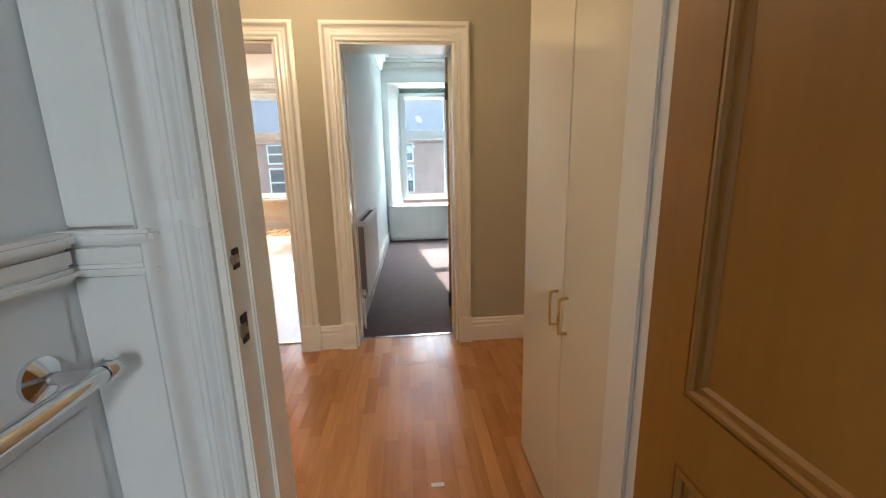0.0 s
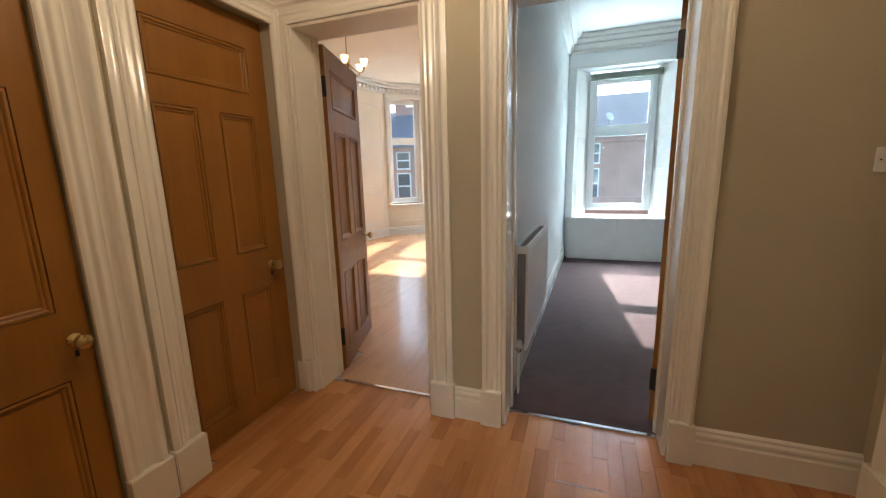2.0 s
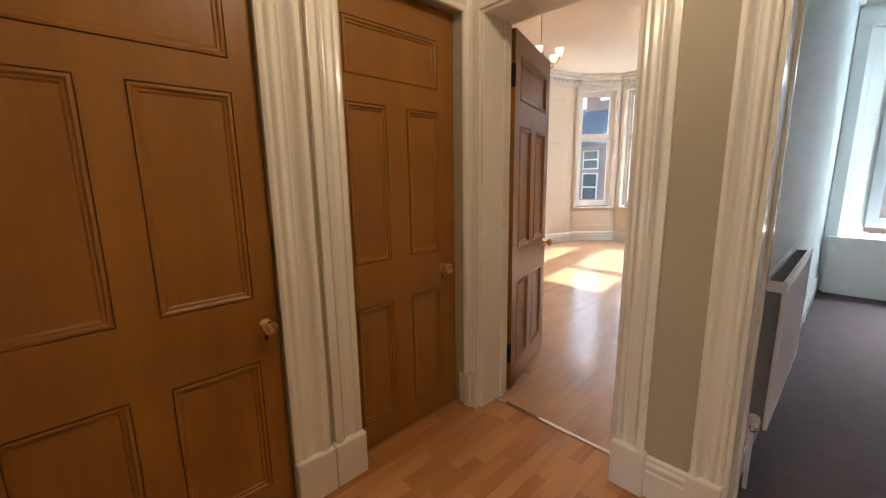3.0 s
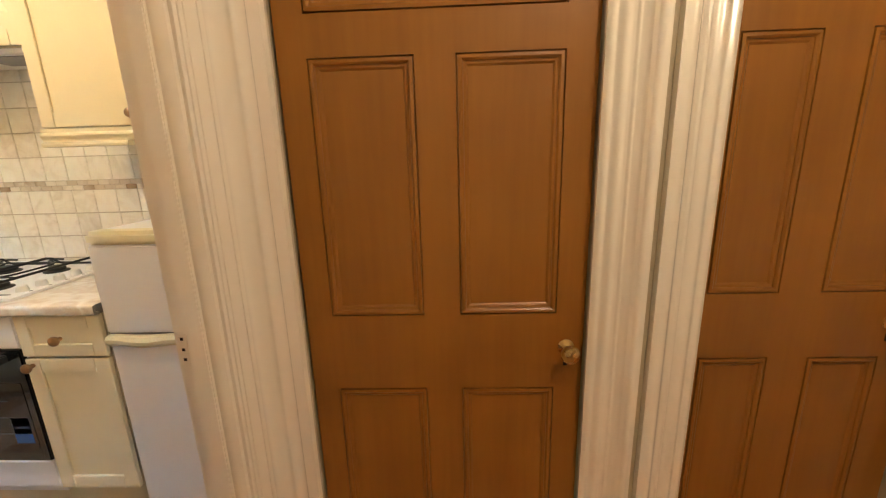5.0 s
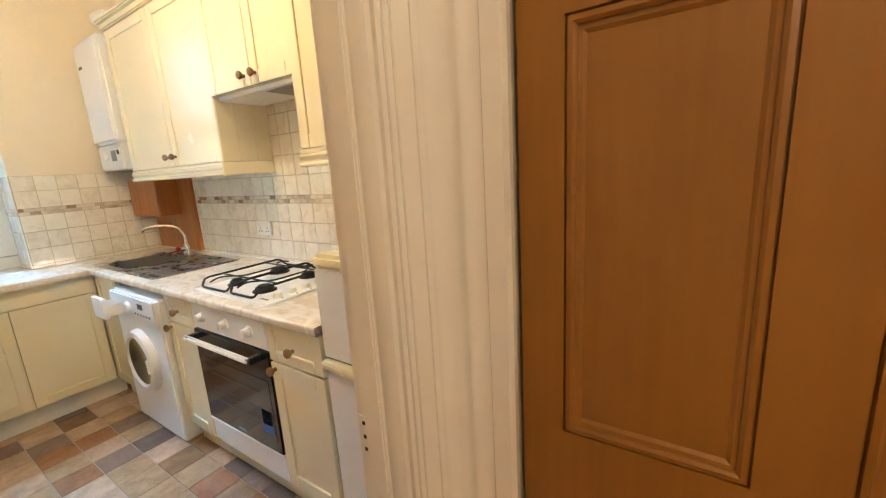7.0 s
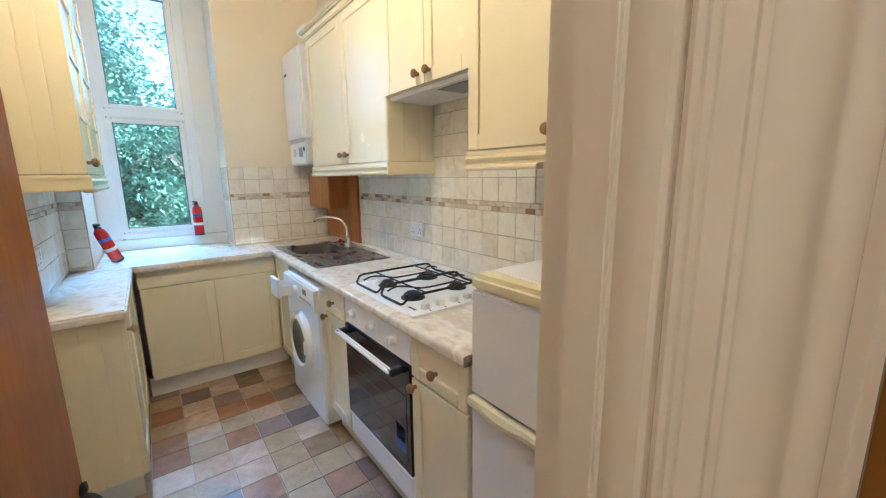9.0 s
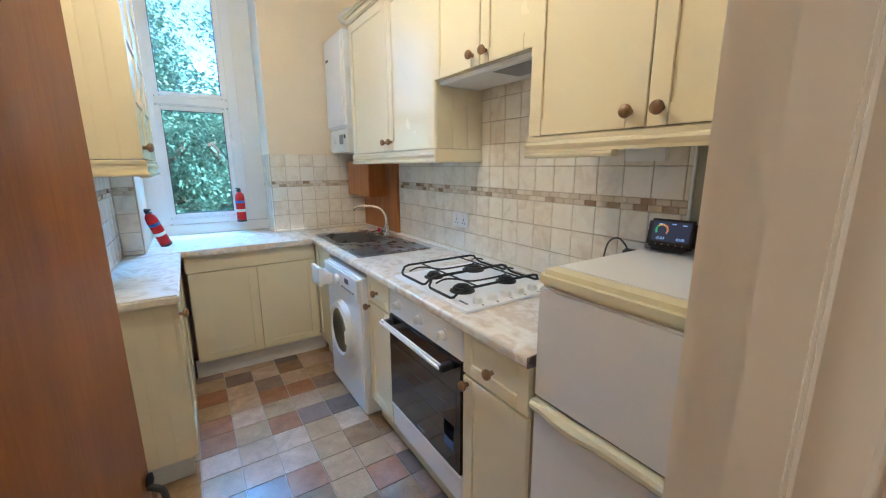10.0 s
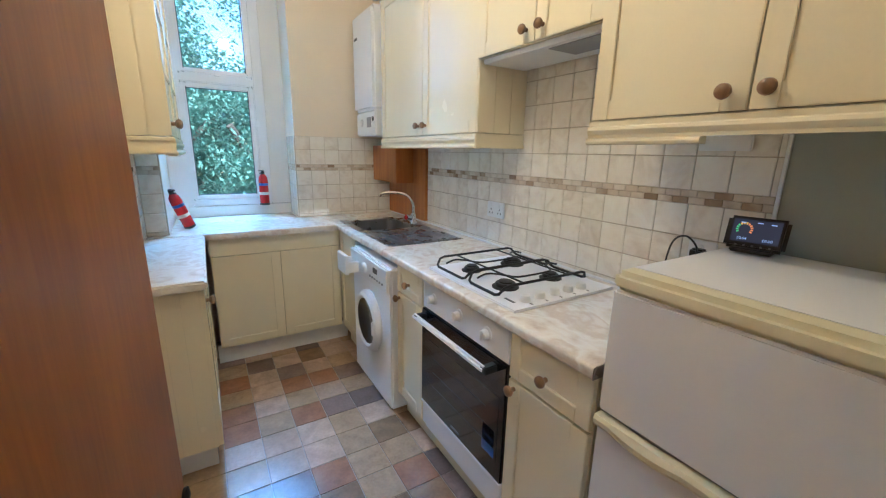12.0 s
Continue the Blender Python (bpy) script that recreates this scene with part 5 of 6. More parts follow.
CH = thing("chandelier", (-2.70, 5.90, TOP), "brass ceiling light with small lit glass shades", "ceiling light")
part("ceiling_rose", lathe([(0.06, 0.0), (0.055, -0.02), (0.02, -0.04), (0.006, -0.05)], "z"), M["brass"], CH)
part("chain", tube([(0, 0, -0.04), (0, 0, -0.40)], 0.006), M["brass"], CH)
part("body", lathe([(0.004, -0.38), (0.025, -0.42), (0.04, -0.47), (0.025, -0.53), (0.012, -0.57), (0.002, -0.60)], "z"), M["brass"], CH)
for k in range(5):
    a = radians(8 + 72 * k)
    c, s = math.cos(a), math.sin(a)
    arm = part("arm", tube(curve_points([(0.02 * c, 0.02 * s, -0.48), (0.10 * c, 0.10 * s, -0.57), (0.19 * c, 0.19 * s, -0.60), (0.225 * c, 0.225 * s, -0.56), (0.225 * c, 0.225 * s, -0.53)], 5), 0.006, 8), M["brass"], CH)
    part("shade", lathe([(0.022, -0.535), (0.038, -0.505), (0.045, -0.465), (0.050, -0.455), (0.046, -0.460), (0.02, -0.50)], "z", (0.225 * c, 0.225 * s, 0), 16), M["bulb_glass"], arm, "small lit glass shade")

# ---- bedroom ----
sash_window("window_2", Matrix.Translation((0, 8.0, 0)) @ Matrix.Rotation(math.pi, 4, "Z"), -1.065, -0.165, 0.72, 2.67, 1.905, "white plastic sash window in the bedroom recess", y=0.0, blind=False)
BB = thing("raised_blind", (0.64, 7.93, 2.69), "raised grey-green venetian blind at the bedroom window", "blind")
part("headrail", boxes((-0.48, 0.48, -0.02, 0.02, 0.0, 0.03), bevel=0.004), M["blind"], BB)
for k in range(5):
    part("slat", boxes((-0.475, 0.475, -0.024, 0.024, -0.012 - 0.011 * k, -0.006 - 0.011 * k)), M["blind"], BB)
for nm, xa, xb in (("west", -0.03, 0.165), ("east", 1.30, 1.065)):
    bm = bmesh.new()
    vs = [bm.verts.new(p) for p in ((xa, 7.722, 0.66), (xb, 8.0, 0.66), (xb, 8.0, 2.76), (xa, 7.722, 2.76), (xa - 0.02 if xa < 0.5 else xa + 0.02, 8.02, 0.66), (xa - 0.02 if xa < 0.5 else xa + 0.02, 8.02, 2.76))]
    bm.faces.new((vs[0], vs[1], vs[2], vs[3]))
    bm.faces.new((vs[0], vs[4], vs[1]))
    bm.faces.new((vs[3], vs[2], vs[5]))
    bm.faces.new((vs[1], vs[4], vs[5], vs[2]))
    bm.faces.new((vs[0], vs[3], vs[5], vs[4]))
    bmesh.ops.recalc_face_normals(bm, faces=bm.faces[:])
    setting("trim_shutter_" + nm, bm, M["gloss_white"], "white painted splayed shutter box at the bedroom window", "shutter box", smooth=0)
    d = Vector((xb - xa, 0.278, 0))
    mm = Matrix.Translation((xa, 7.722, 0)) @ Matrix.Rotation(math.atan2(d.y, d.x), 4, "Z")
    bm = bmesh.new()
    for z0, z1 in ((0.75, 1.25), (1.32, 1.82), (1.90, 2.66)):
        pour(bm, panel_mould(0.07, d.length - 0.05, z0, z1, 0.0, 1 if xa > 0.5 else -1))
    bm.transform(mm)
    setting("trim_shutter_panels_" + nm, bm, M["gloss_white"], "raised panel moulding on the white shutter box", "panelling")
BX = thing("window_seat_box", (0.61, 7.68, 0), "white boxed-in cupboard below the bedroom window", "window box")
part("front_panel", local(BX, boxes((-0.085, 0.608, 7.625, 7.645, 0.0, 0.598), bevel=0.002)), M["gloss_white"], BX)
part("front_panel", local(BX, boxes((0.611, 1.295, 7.625, 7.645, 0.0, 0.598), bevel=0.002)), M["gloss_white"], BX)
part("side_panel", local(BX, boxes((1.275, 1.295, 7.646, 7.718, 0.0, 0.598))), M["gloss_white"], BX)
part("top_board", local(BX, boxes((-0.10, 1.31, 7.605, 7.995, 0.60, 0.632), bevel=0.006)), M["gloss_white"], BX)
bm = bmesh.new()
for d, z0, z1 in ((0.035, TOP - 0.24, TOP - 0.20), (0.06, TOP - 0.20, TOP - 0.12), (0.11, TOP - 0.12, TOP - 0.06), (0.16, TOP - 0.06, TOP)):
    box(bm, -0.135, 1.80, 7.72 - d, 7.72, z0, z1, bevel=0.012)
    box(bm, -0.30, -0.135 + d, 3.49, 7.70, z0, z1, bevel=0.012)
setting("trim_cornice_bedroom", bm, M["ceiling"], "white moulded plaster cornice in the bedroom", "cornice")
setting("trim_picture_rail", boxes((-0.13, 1.80, 7.700, 7.720, 2.77, 2.80), bevel=0.006), M["gloss_white"], "thin white rail above the bedroom window", "picture rail")

RD = thing("radiator", (-0.15, 4.13, 0.27), "white double-panel radiator on the bedroom wall", "radiator", turn=-1.1)
for x0, x1 in ((-0.045, -0.030), (0.022, 0.037)):
    rp = part("panel", boxes((x0, x1, -0.51, 0.51, 0.0, 0.65), bevel=0.005), M["white_good"], RD)
    for k in range(24):
        part("rib", boxes((x1 - 0.002, x1 + 0.0012, -0.492 + 0.042 * k, -0.470 + 0.042 * k, 0.04, 0.61), bevel=0.001), M["white_good"], rp)
part("fin_pack", boxes(*[(-0.028, 0.020, -0.49 + 0.028 * k, -0.487 + 0.028 * k, 0.03, 0.63) for k in range(36)]), M["grey_plastic"], RD)["kind"] = "stuff"
part("end_plate", boxes((-0.045, 0.037, -0.515, -0.511, 0.60, 0.645), bevel=0.002), M["white_good"], RD)
vl = part("valve", lathe([(0.014, -0.50), (0.016, -0.54), (0.020, -0.545), (0.020, -0.57), (0.012, -0.575)], "y", (-0.004, 0, 0.03), 14), M["chrome"], RD)
part("valve_cap", lathe([(0.02, 0.03), (0.022, 0.07), (0.016, 0.08), (0.002, 0.082)], "z", (-0.004, -0.555, 0.0), 14), M["white_plastic"], vl)
part("pipe", tube([(-0.004, -0.555, 0.03), (-0.004, -0.555, -0.262)], 0.008), M["white_plastic"], RD)
part("bracket", boxes((-0.068, -0.045, -0.35, -0.33, 0.05, 0.60), (-0.068, -0.045, 0.33, 0.35, 0.05, 0.60)), M["white_good"], RD)

# ---- hall details ----
setting("trim_entrance_door", casing("x", 1.275, -1, 2.16, 3.025, 2.12, (0.8, 1.2)), M["gloss"], "cream gloss painted entrance door surround", "door surround")
ED = thing("door_7", (1.272, 2.60, 0), "closed cream painted entrance door with old locks", "door", kind="structure")
part("leaf", boxes((-0.012, -0.001, -0.43, 0.42, 0.01, 2.11), bevel=0.002), M["gloss"], ED)
for z, h, nm in ((1.278, 0.05, "night_latch"), (0.865, 0.15, "lock_plate"), (0.74, 0.05, "key_escutcheon")):
    lk = part(nm, boxes((-0.034, -0.012, 0.360, 0.405, z - h / 2, z + h / 2), bevel=0.004), M["gloss"], ED, "painted-over rim lock")
    part("latch_knob", lathe([(0.008, -0.034), (0.008, -0.042), (0.011, -0.045), (0.011, -0.050), (0.003, -0.052)], "x", (0, 0.375, z), 14), M["iron"], lk)
for z, h in ((1.278, 0.055), (0.86, 0.12), (0.745, 0.03)):
    part("keep", boxes((-0.046, -0.026, 0.427, 0.447, z - h / 2, z + h / 2), bevel=0.004), M["brass"], ED, "tarnished brass lock keep")
SW = thing("light_switch", (1.19, NORTH, 1.35), "white square light switch on the hall wall", "light switch")
part("plate", boxes((-0.044, 0.044, -0.009, 0.0, -0.044, 0.044), bevel=0.003), M["white_plastic"], SW)
part("rocker", boxes((-0.006, 0.006, -0.014, -0.008, -0.012, 0.012), bevel=0.002), M["white_plastic"], SW)
for sx in (-0.030, 0.030):
    part("screw", lathe([(0.003, -0.009), (0.003, -0.0105), (0.001, -0.011)], "y", (sx, 0, 0), 8), M["iron"], SW)
SC = thing("paper_scrap", (0.20, 2.94, 0.0), "thin scrap of clear tape stuck on the laminate", "paper scrap")
part("sheet", boxes((-0.10, 0.10, -0.002, 0.002, 0.0005, 0.0015), (-0.10, -0.098, -0.002, 0.14, 0.0005, 0.0015)), M["paper"], SC)
SC2 = thing("paper_scrap", (0.30, 1.86, 0.0), "small torn white paper scrap on the laminate", "paper scrap")
part("sheet", boxes((-0.028, 0.028, -0.010, 0.010, 0.001, 0.003)), M["paper"], SC2)
for nm, z, h in (("strike_upper", 1.195, 0.034), ("strike_lower", 1.075, 0.050)):
    SP = thing("strike_plate", (-0.067, 1.080, z), "worn dark metal strike plate on the bathroom door lining", "strike plate", "bathroom door strike plates")
    part("plate", boxes((0.0, 0.003, -0.013, 0.010, -h / 2, h / 2), bevel=0.001), M["iron"], SP)
    part("mouth", boxes((0.002, 0.0042, -0.008, 0.006, -h / 5, h / 5)), M["steel"], SP)
    part("lip", boxes((0.001, 0.005, -0.022, -0.011, -h / 4, h / 4), bevel=0.002), M["steel"], SP)
SP = thing("strike_plate", (-1.297, 1.100, 0.90), "chipped painted strike plate on the kitchen door lining", "strike plate")
part("plate", boxes((0.0, 0.003, -0.014, 0.014, -0.045, 0.045), bevel=0.001), M["gloss"], SP)
for z in (-0.028, 0.0, 0.030):
    part("screw_hole", boxes((0.0025, 0.0038, -0.004, 0.004, z - 0.004, z + 0.004)), M["iron"], SP)

# ---- bathroom ----
setting("trim_bathroom_dado_north", boxes((-0.283, -0.152, 1.020, 1.055, 1.188, 1.205), (-0.283, -0.152, 1.026, 1.055, 1.205, 1.235), (-0.283, -0.148, 1.012, 1.055, 1.235, 1.256), bevel=0.006), M["gloss_white"], "white painted moulded dado rail", "dado rail")
setting("trim_bathroom_dado_west", boxes((-0.285, -0.250, -1.34, 1.018, 1.188, 1.205), (-0.285, -0.256, -1.34, 1.018, 1.205, 1.235), (-0.285, -0.242, -1.34, 1.012, 1.235, 1.256), bevel=0.006), M["gloss_white"], "white painted moulded dado rail", "dado rail")
setting("trim_bathroom_panel", boxes((-0.283, -0.148, 1.040, 1.055, 0.0, 1.186), (-0.283, -0.180, 1.046, 1.055, 1.258, 2.6), bevel=0.003), M["gloss_white"], "white painted boxed panel below the dado", "wall panel")
TR = thing("towel_rail", (-0.279, 0.94, 1.07), "chrome towel rail on round wall mounts", "towel rail")
part("bar", tube([(0.075, 0.012, 0.0), (0.075, -0.62, 0.0)], 0.0125, 16), M["chrome"], TR)
for y in (0.010, -0.60):
    mt = part("mount", lathe([(0.030, 0.0), (0.030, 0.006), (0.020, 0.012), (0.009, 0.016), (0.009, 0.070)], "x", (0, y, 0), 20), M["chrome"], TR)
part("end_cap", lathe([(0.004, 0.012), (0.014, 0.014), (0.0165, 0.022), (0.0165, 0.034), (0.010, 0.040), (0.001, 0.041)], "y", (0.075, 0, 0), 18), M["chrome"], TR)

# ---- kitchen small things ----


def socket(name, at, face, label, double=True, switched=True):
    """A socket plate; its face looks along local -y before turning by face degrees."""
    s = thing(name, at, label, "socket", turn=face)
    w = 0.073 if double else 0.043
    part("plate", boxes((-w, w, -0.010, 0.0, -0.043, 0.043), bevel=0.003), M["white_plastic"], s)
    for cx in ((-0.036, 0.036) if double else (0.0,)):
        part("rocker", boxes((cx - 0.006, cx + 0.006, -0.015, -0.009, 0.012, 0.032), bevel=0.002), M["white_plastic"], s)
        for dx, z in ((0.0, 0.002), (-0.012, -0.018), (0.012, -0.018)):
            part("pin_hole", boxes((cx + dx - 0.003, cx + dx + 0.003, -0.0108, -0.0095, z - 0.005, z + 0.004)), M["black_plastic"], s)
    return s


socket("wall_socket", (TILE + 0.006, -0.603, 1.110), 90, "white double wall socket on the tiles above the hob")
SPUR = thing("fused_spur", (TILE + 0.006, 0.485, 1.476), "white blank switch plate below the wall cabinet", "switch plate", turn=90)
part("plate", boxes((-0.073, 0.073, -0.012, 0.0, -0.043, 0.043), bevel=0.003), M["white_plastic"], SPUR)
for sx in (-0.060, 0.060):
    part("screw", lathe([(0.004, -0.012), (0.004, -0.0135), (0.001, -0.014)], "y", (sx, 0, 0.006), 8), M["iron"], SPUR)
socket("wall_socket", (TILE + 0.006, 0.475, 1.105), 90, "white socket beside the fridge", double=False)
socket("wall_socket", (-0.517, -0.43, 0.27), -90, "white double wall socket low on the kitchen wall")
socket("wall_socket", (-0.522, -0.93, 1.10), -90, "white double wall socket on the side tiles")
PL = thing("power_lead", (TILE + 0.02, 0.475, 1.10), "black plug and thin cable beside the fridge", "cable")
part("plug", boxes((-0.004, 0.030, -0.022, 0.022, -0.02, 0.025), bevel=0.006), M["black_plastic"], PL)
part("lead", tube(curve_points([(0.030, 0, 0.0), (0.055, 0.01, 0.04), (0.05, -0.03, 0.065), (0.05, -0.07, 0.03), (0.05, -0.085, -0.10), (0.04, -0.085, -0.185)]), 0.003, 8), M["black_plastic"], PL)

EM = thing("energy_monitor", (-2.125, 0.640, 1.157), "black smart energy display with a lit screen on the fridge", "energy display", turn=98)
EM.scale = (0.88, 0.88, 0.88)
part("case", boxes((-0.080, 0.080, -0.010, 0.012, 0.008, 0.112), bevel=0.010), M["black_plastic"], EM).rotation_euler = (radians(-14), 0, 0)
part("foot", boxes((-0.055, 0.055, -0.025, 0.055, 0.0, 0.014), bevel=0.004), M["black_plastic"], EM)
SCR = part("screen", boxes((-0.062, 0.062, -0.0112, -0.0098, 0.030, 0.102)), M["screen"], EM)
SCR.rotation_euler = (radians(-14), 0, 0)


def words(text, parent, size, at, material, label=""):
    """Built-in lettering turned into a mesh, standing on local x and z."""
    cu = bpy.data.curves.new("lettering", "FONT")
    cu.body, cu.size, cu.extrude, cu.align_x = text, size, 0.0002, "CENTER"
    ob = bpy.data.objects.new("lettering", cu)
    scene.collection.objects.link(ob)
    me = bpy.data.meshes.new_from_object(ob.evaluated_get(bpy.context.evaluated_depsgraph_get()))
    bpy.data.objects.remove(ob)
    bm = bmesh.new()
    bm.from_mesh(me)
    bpy.data.meshes.remove(me)
    bm.transform(pose(*at, 90, 0, 0))
    return part("lettering", bm, material, parent, label)


words("2 YEARS", OV, 0.017, (0, 0, 0), M["blue_label"]).matrix_local = OV.matrix_world.inverted() @ pose(-1.6238, 0.150, 0.408, 0, 0, 90)
words("£0.04", SCR, 0.012, (-0.032, -0.0116, 0.037), M["screen_text"])
words("£0.00", SCR, 0.012, (0.034, -0.0116, 0.037), M["screen_text"])
for k in range(12):
    a = radians(205 - 21 * k)
    q = k / 11
    seg = boxes((-0.0022, 0.0022, -0.0118, -0.0110, 0.016, 0.0225))
    seg.transform(pose(-0.030, 0, 0.070) @ Matrix.Rotation(math.pi / 2 - a, 4, "Y"))
    part("dial_mark", seg, M["screen_green"] if q < 0.3 else M["screen_amber"] if q < 0.6 else M["screen_dial"], SCR)
part("status_bars", boxes((0.0, 0.014, -0.0118, -0.011, 0.092, 0.095), (0.034, 0.048, -0.0118, -0.011, 0.090, 0.093), (-0.042, -0.030, -0.0118, -0.011, 0.090, 0.093)), M["screen_text"], SCR)
bt = part("buttons", boxes(*[(-0.044 + 0.022 * k - 0.003, -0.044 + 0.022 * k + 0.003, -0.0112, -0.010, 0.016, 0.022) for k in range(5)]), M["grey_plastic"], EM)
bt.rotation_euler = (radians(-14), 0, 0)


def extinguisher(at, lean_m, label):
    e = thing("fire_extinguisher", at, label, "fire extinguisher", "kitchen fire extinguishers")
    e.matrix_world = Matrix.Translation(at) @ lean_m
    part("cylinder", lathe([(0.030, 0.0), (0.034, 0.006), (0.034, 0.19), (0.030, 0.215), (0.018, 0.232), (0.013, 0.238)], "z", n=24), M["red"], e)
    part("label_band", lathe([(0.0342, 0.080), (0.0345, 0.081), (0.0345, 0.100), (0.0342, 0.101)], "z", n=24), M["paper"], e)
    part("blue_band", lathe([(0.0342, 0.150), (0.0345, 0.151), (0.0345, 0.168), (0.0342, 0.169)], "z", n=24), M["blue_label"], e)
    part("valve", lathe([(0.014, 0.236), (0.014, 0.258), (0.008, 0.262)], "z", n=14), M["black_plastic"], e)
    part("lever", boxes((-0.008, 0.008, -0.012, 0.052, 0.258, 0.268), (-0.007, 0.007, 0.0, 0.050, 0.240, 0.248), bevel=0.003), M["black_plastic"], e)
    part("foot_ring", lathe([(0.0345, 0.0), (0.036, 0.002), (0.036, 0.014), (0.0345, 0.016)], "z", n=24), M["black_plastic"], e)
    return e


extinguisher((-1.235, -2.290, 0.985), pose(0, 0, 0, 0, 0, -160), "small red fire extinguisher upright on the window sill")
extinguisher((-0.730, -1.90, 0.910), pose(0, 0, 0, 0, 21, 30), "small red fire extinguisher leaning in the window corner")

PF = thing("framed_picture", (-0.517, 0.35, 1.46), "glazed picture in a green frame on the kitchen wall", "framed picture")
part("frame", local(PF, boxes((-0.537, -0.517, 0.045, 0.075, 1.17, 1.75), (-0.537, -0.517, 0.62, 0.65, 1.17, 1.75), (-0.537, -0.517, 0.075, 0.62, 1.17, 1.20), (-0.537, -0.517, 0.075, 0.62, 1.72, 1.75), bevel=0.004)), M["green_frame"], PF)
part("mount_card", local(PF, boxes((-0.524, -0.520, 0.07, 0.625, 1.195, 1.725))), M["paper"], PF)
part("print", local(PF, boxes((-0.5255, -0.524, 0.15, 0.545, 1.28, 1.64))), M["grey_plastic"], PF)
part("glazing", local(PF, boxes((-0.530, -0.527, 0.07, 0.625, 1.195, 1.725))), M["glass"], PF)
KL = thing("ceiling_lamp", (-1.20, -0.15, 2.70), "plain pendant bulb below the kitchen ceiling", "ceiling light")
part("flex", tube([(0, 0, TOP - 2.70), (0, 0, 0.02)], 0.004, 8), M["white_plastic"], KL)
part("holder", lathe([(0.018, 0.02), (0.018, -0.03), (0.012, -0.035)], "z"), M["white_plastic"], KL)
# unseen fitting added to carry the assumed hall bulb
HL = thing("ceiling_lamp", (-0.35, 2.48, 2.64), "unseen pendant bulb added below the hall ceiling", "ceiling light")
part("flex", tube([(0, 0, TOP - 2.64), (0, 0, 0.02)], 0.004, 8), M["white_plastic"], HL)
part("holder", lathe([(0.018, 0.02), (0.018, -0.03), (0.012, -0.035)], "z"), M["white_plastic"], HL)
setting("window_3", boxes((0.15, 0.20, -1.46, -1.40, 1.2, 2.3), (0.70, 0.75, -1.46, -1.40, 1.2, 2.3), (0.20, 0.70, -1.46, -1.40, 1.2, 1.25), (0.20, 0.70, -1.46, -1.40, 2.25, 2.3), bevel=0.005), M["upvc"], "small white bathroom window frame", "window")

M["slate"].node_tree.nodes["Principled BSDF"].inputs["Specular IOR Level"].default_value = 0.1

# ---- outside ----
setting("ground", boxes((-900, 900, -900, 900, -6.6, -6.5)), M["grass"], "grass ground far below the flat", "ground")
setting("road", boxes((-80, 80, 12.5, 21.5, -6.5, -6.46)), M["asphalt"], "grey asphalt street in front of the flat", "road")


def far_window(parent, x, y, z, w, h):
    f = part("window_frame", local(parent, boxes((x - w / 2 - 0.08, x + w / 2 + 0.08, y - 0.10, y - 0.02, z - 0.10, z + h + 0.08))), M["upvc"], parent)
    for z0, z1 in ((z, z + h / 2 - 0.04), (z + h / 2 + 0.04, z + h)):
        part("pane", local(parent, boxes((x - w / 2, x + w / 2, y - 0.115, y - 0.098, z0, z1))), M["dark_pane"], f)


HS = thing("tenement_house", (0, 26, -6.5), "red sandstone tenement with white sash windows and slate roof", "house")
part("wall", local(HS, boxes((-34, 34, 26.0, 34, -6.5, 3.1))), M["sandstone"], HS)
part("string_course", local(HS, boxes((-34, 34, 25.85, 26.05, -0.5, -0.2), (-34, 34, 25.7, 26.05, 2.85, 3.15))), M["sandstone"], HS)
bm = bmesh.new()
vs = [bm.verts.new(p) for p in ((-34.3, 25.5, 3.12), (34.3, 25.5, 3.12), (34.3, 31, 6.2), (-34.3, 31, 6.2), (-34.3, 36.5, 3.12), (34.3, 36.5, 3.12))]
for f in ((0, 1, 2, 3), (3, 2, 5, 4), (0, 3, 4), (1, 5, 2), (0, 4, 5, 1)):
    bm.faces.new([vs[i] for i in f])
RF = part("roof", local(HS, bm), M["slate"], HS, "blue-grey slate roof")
for x in (-21, -13, 8.5, 19):
    part("chimney", local(HS, boxes((x - 1.2, x + 1.2, 30.4, 31.6, 5.6, 7.6), (x - 1.3, x + 1.3, 30.3, 31.7, 7.5, 7.7))), M["sandstone"], RF)
for k in range(15):
    x = 0.30 + 3.95 * (k - 8)
    for z, h in ((-5.6, 1.9), (-3.0, 1.7), (-0.25, 1.6), (1.75, 1.0)):
        far_window(HS, x, 26.0, z, 0.85, h)


DISH = thing("satellite_dish", (1.15, 25.6, 3.6), "white satellite dish on the roof edge across the street", "satellite dish")
dish = lathe([(0.02, 0.0), (0.18, -0.02), (0.31, -0.07), (0.40, -0.13), (0.405, -0.12), (0.31, -0.055), (0.18, -0.005), (0.02, 0.012)], "y", n=24)
dish.transform(pose(0, 0, 0.55, -25, 0, 40) @ Matrix.Scale(0.62, 4))
part("reflector", dish, M["upvc"], DISH)
part("bracket", tube([(0, 0.35, -0.02), (0, 0.10, 0.05), (0, 0.03, 0.54)], 0.025, 8), M["grey_plastic"], DISH)


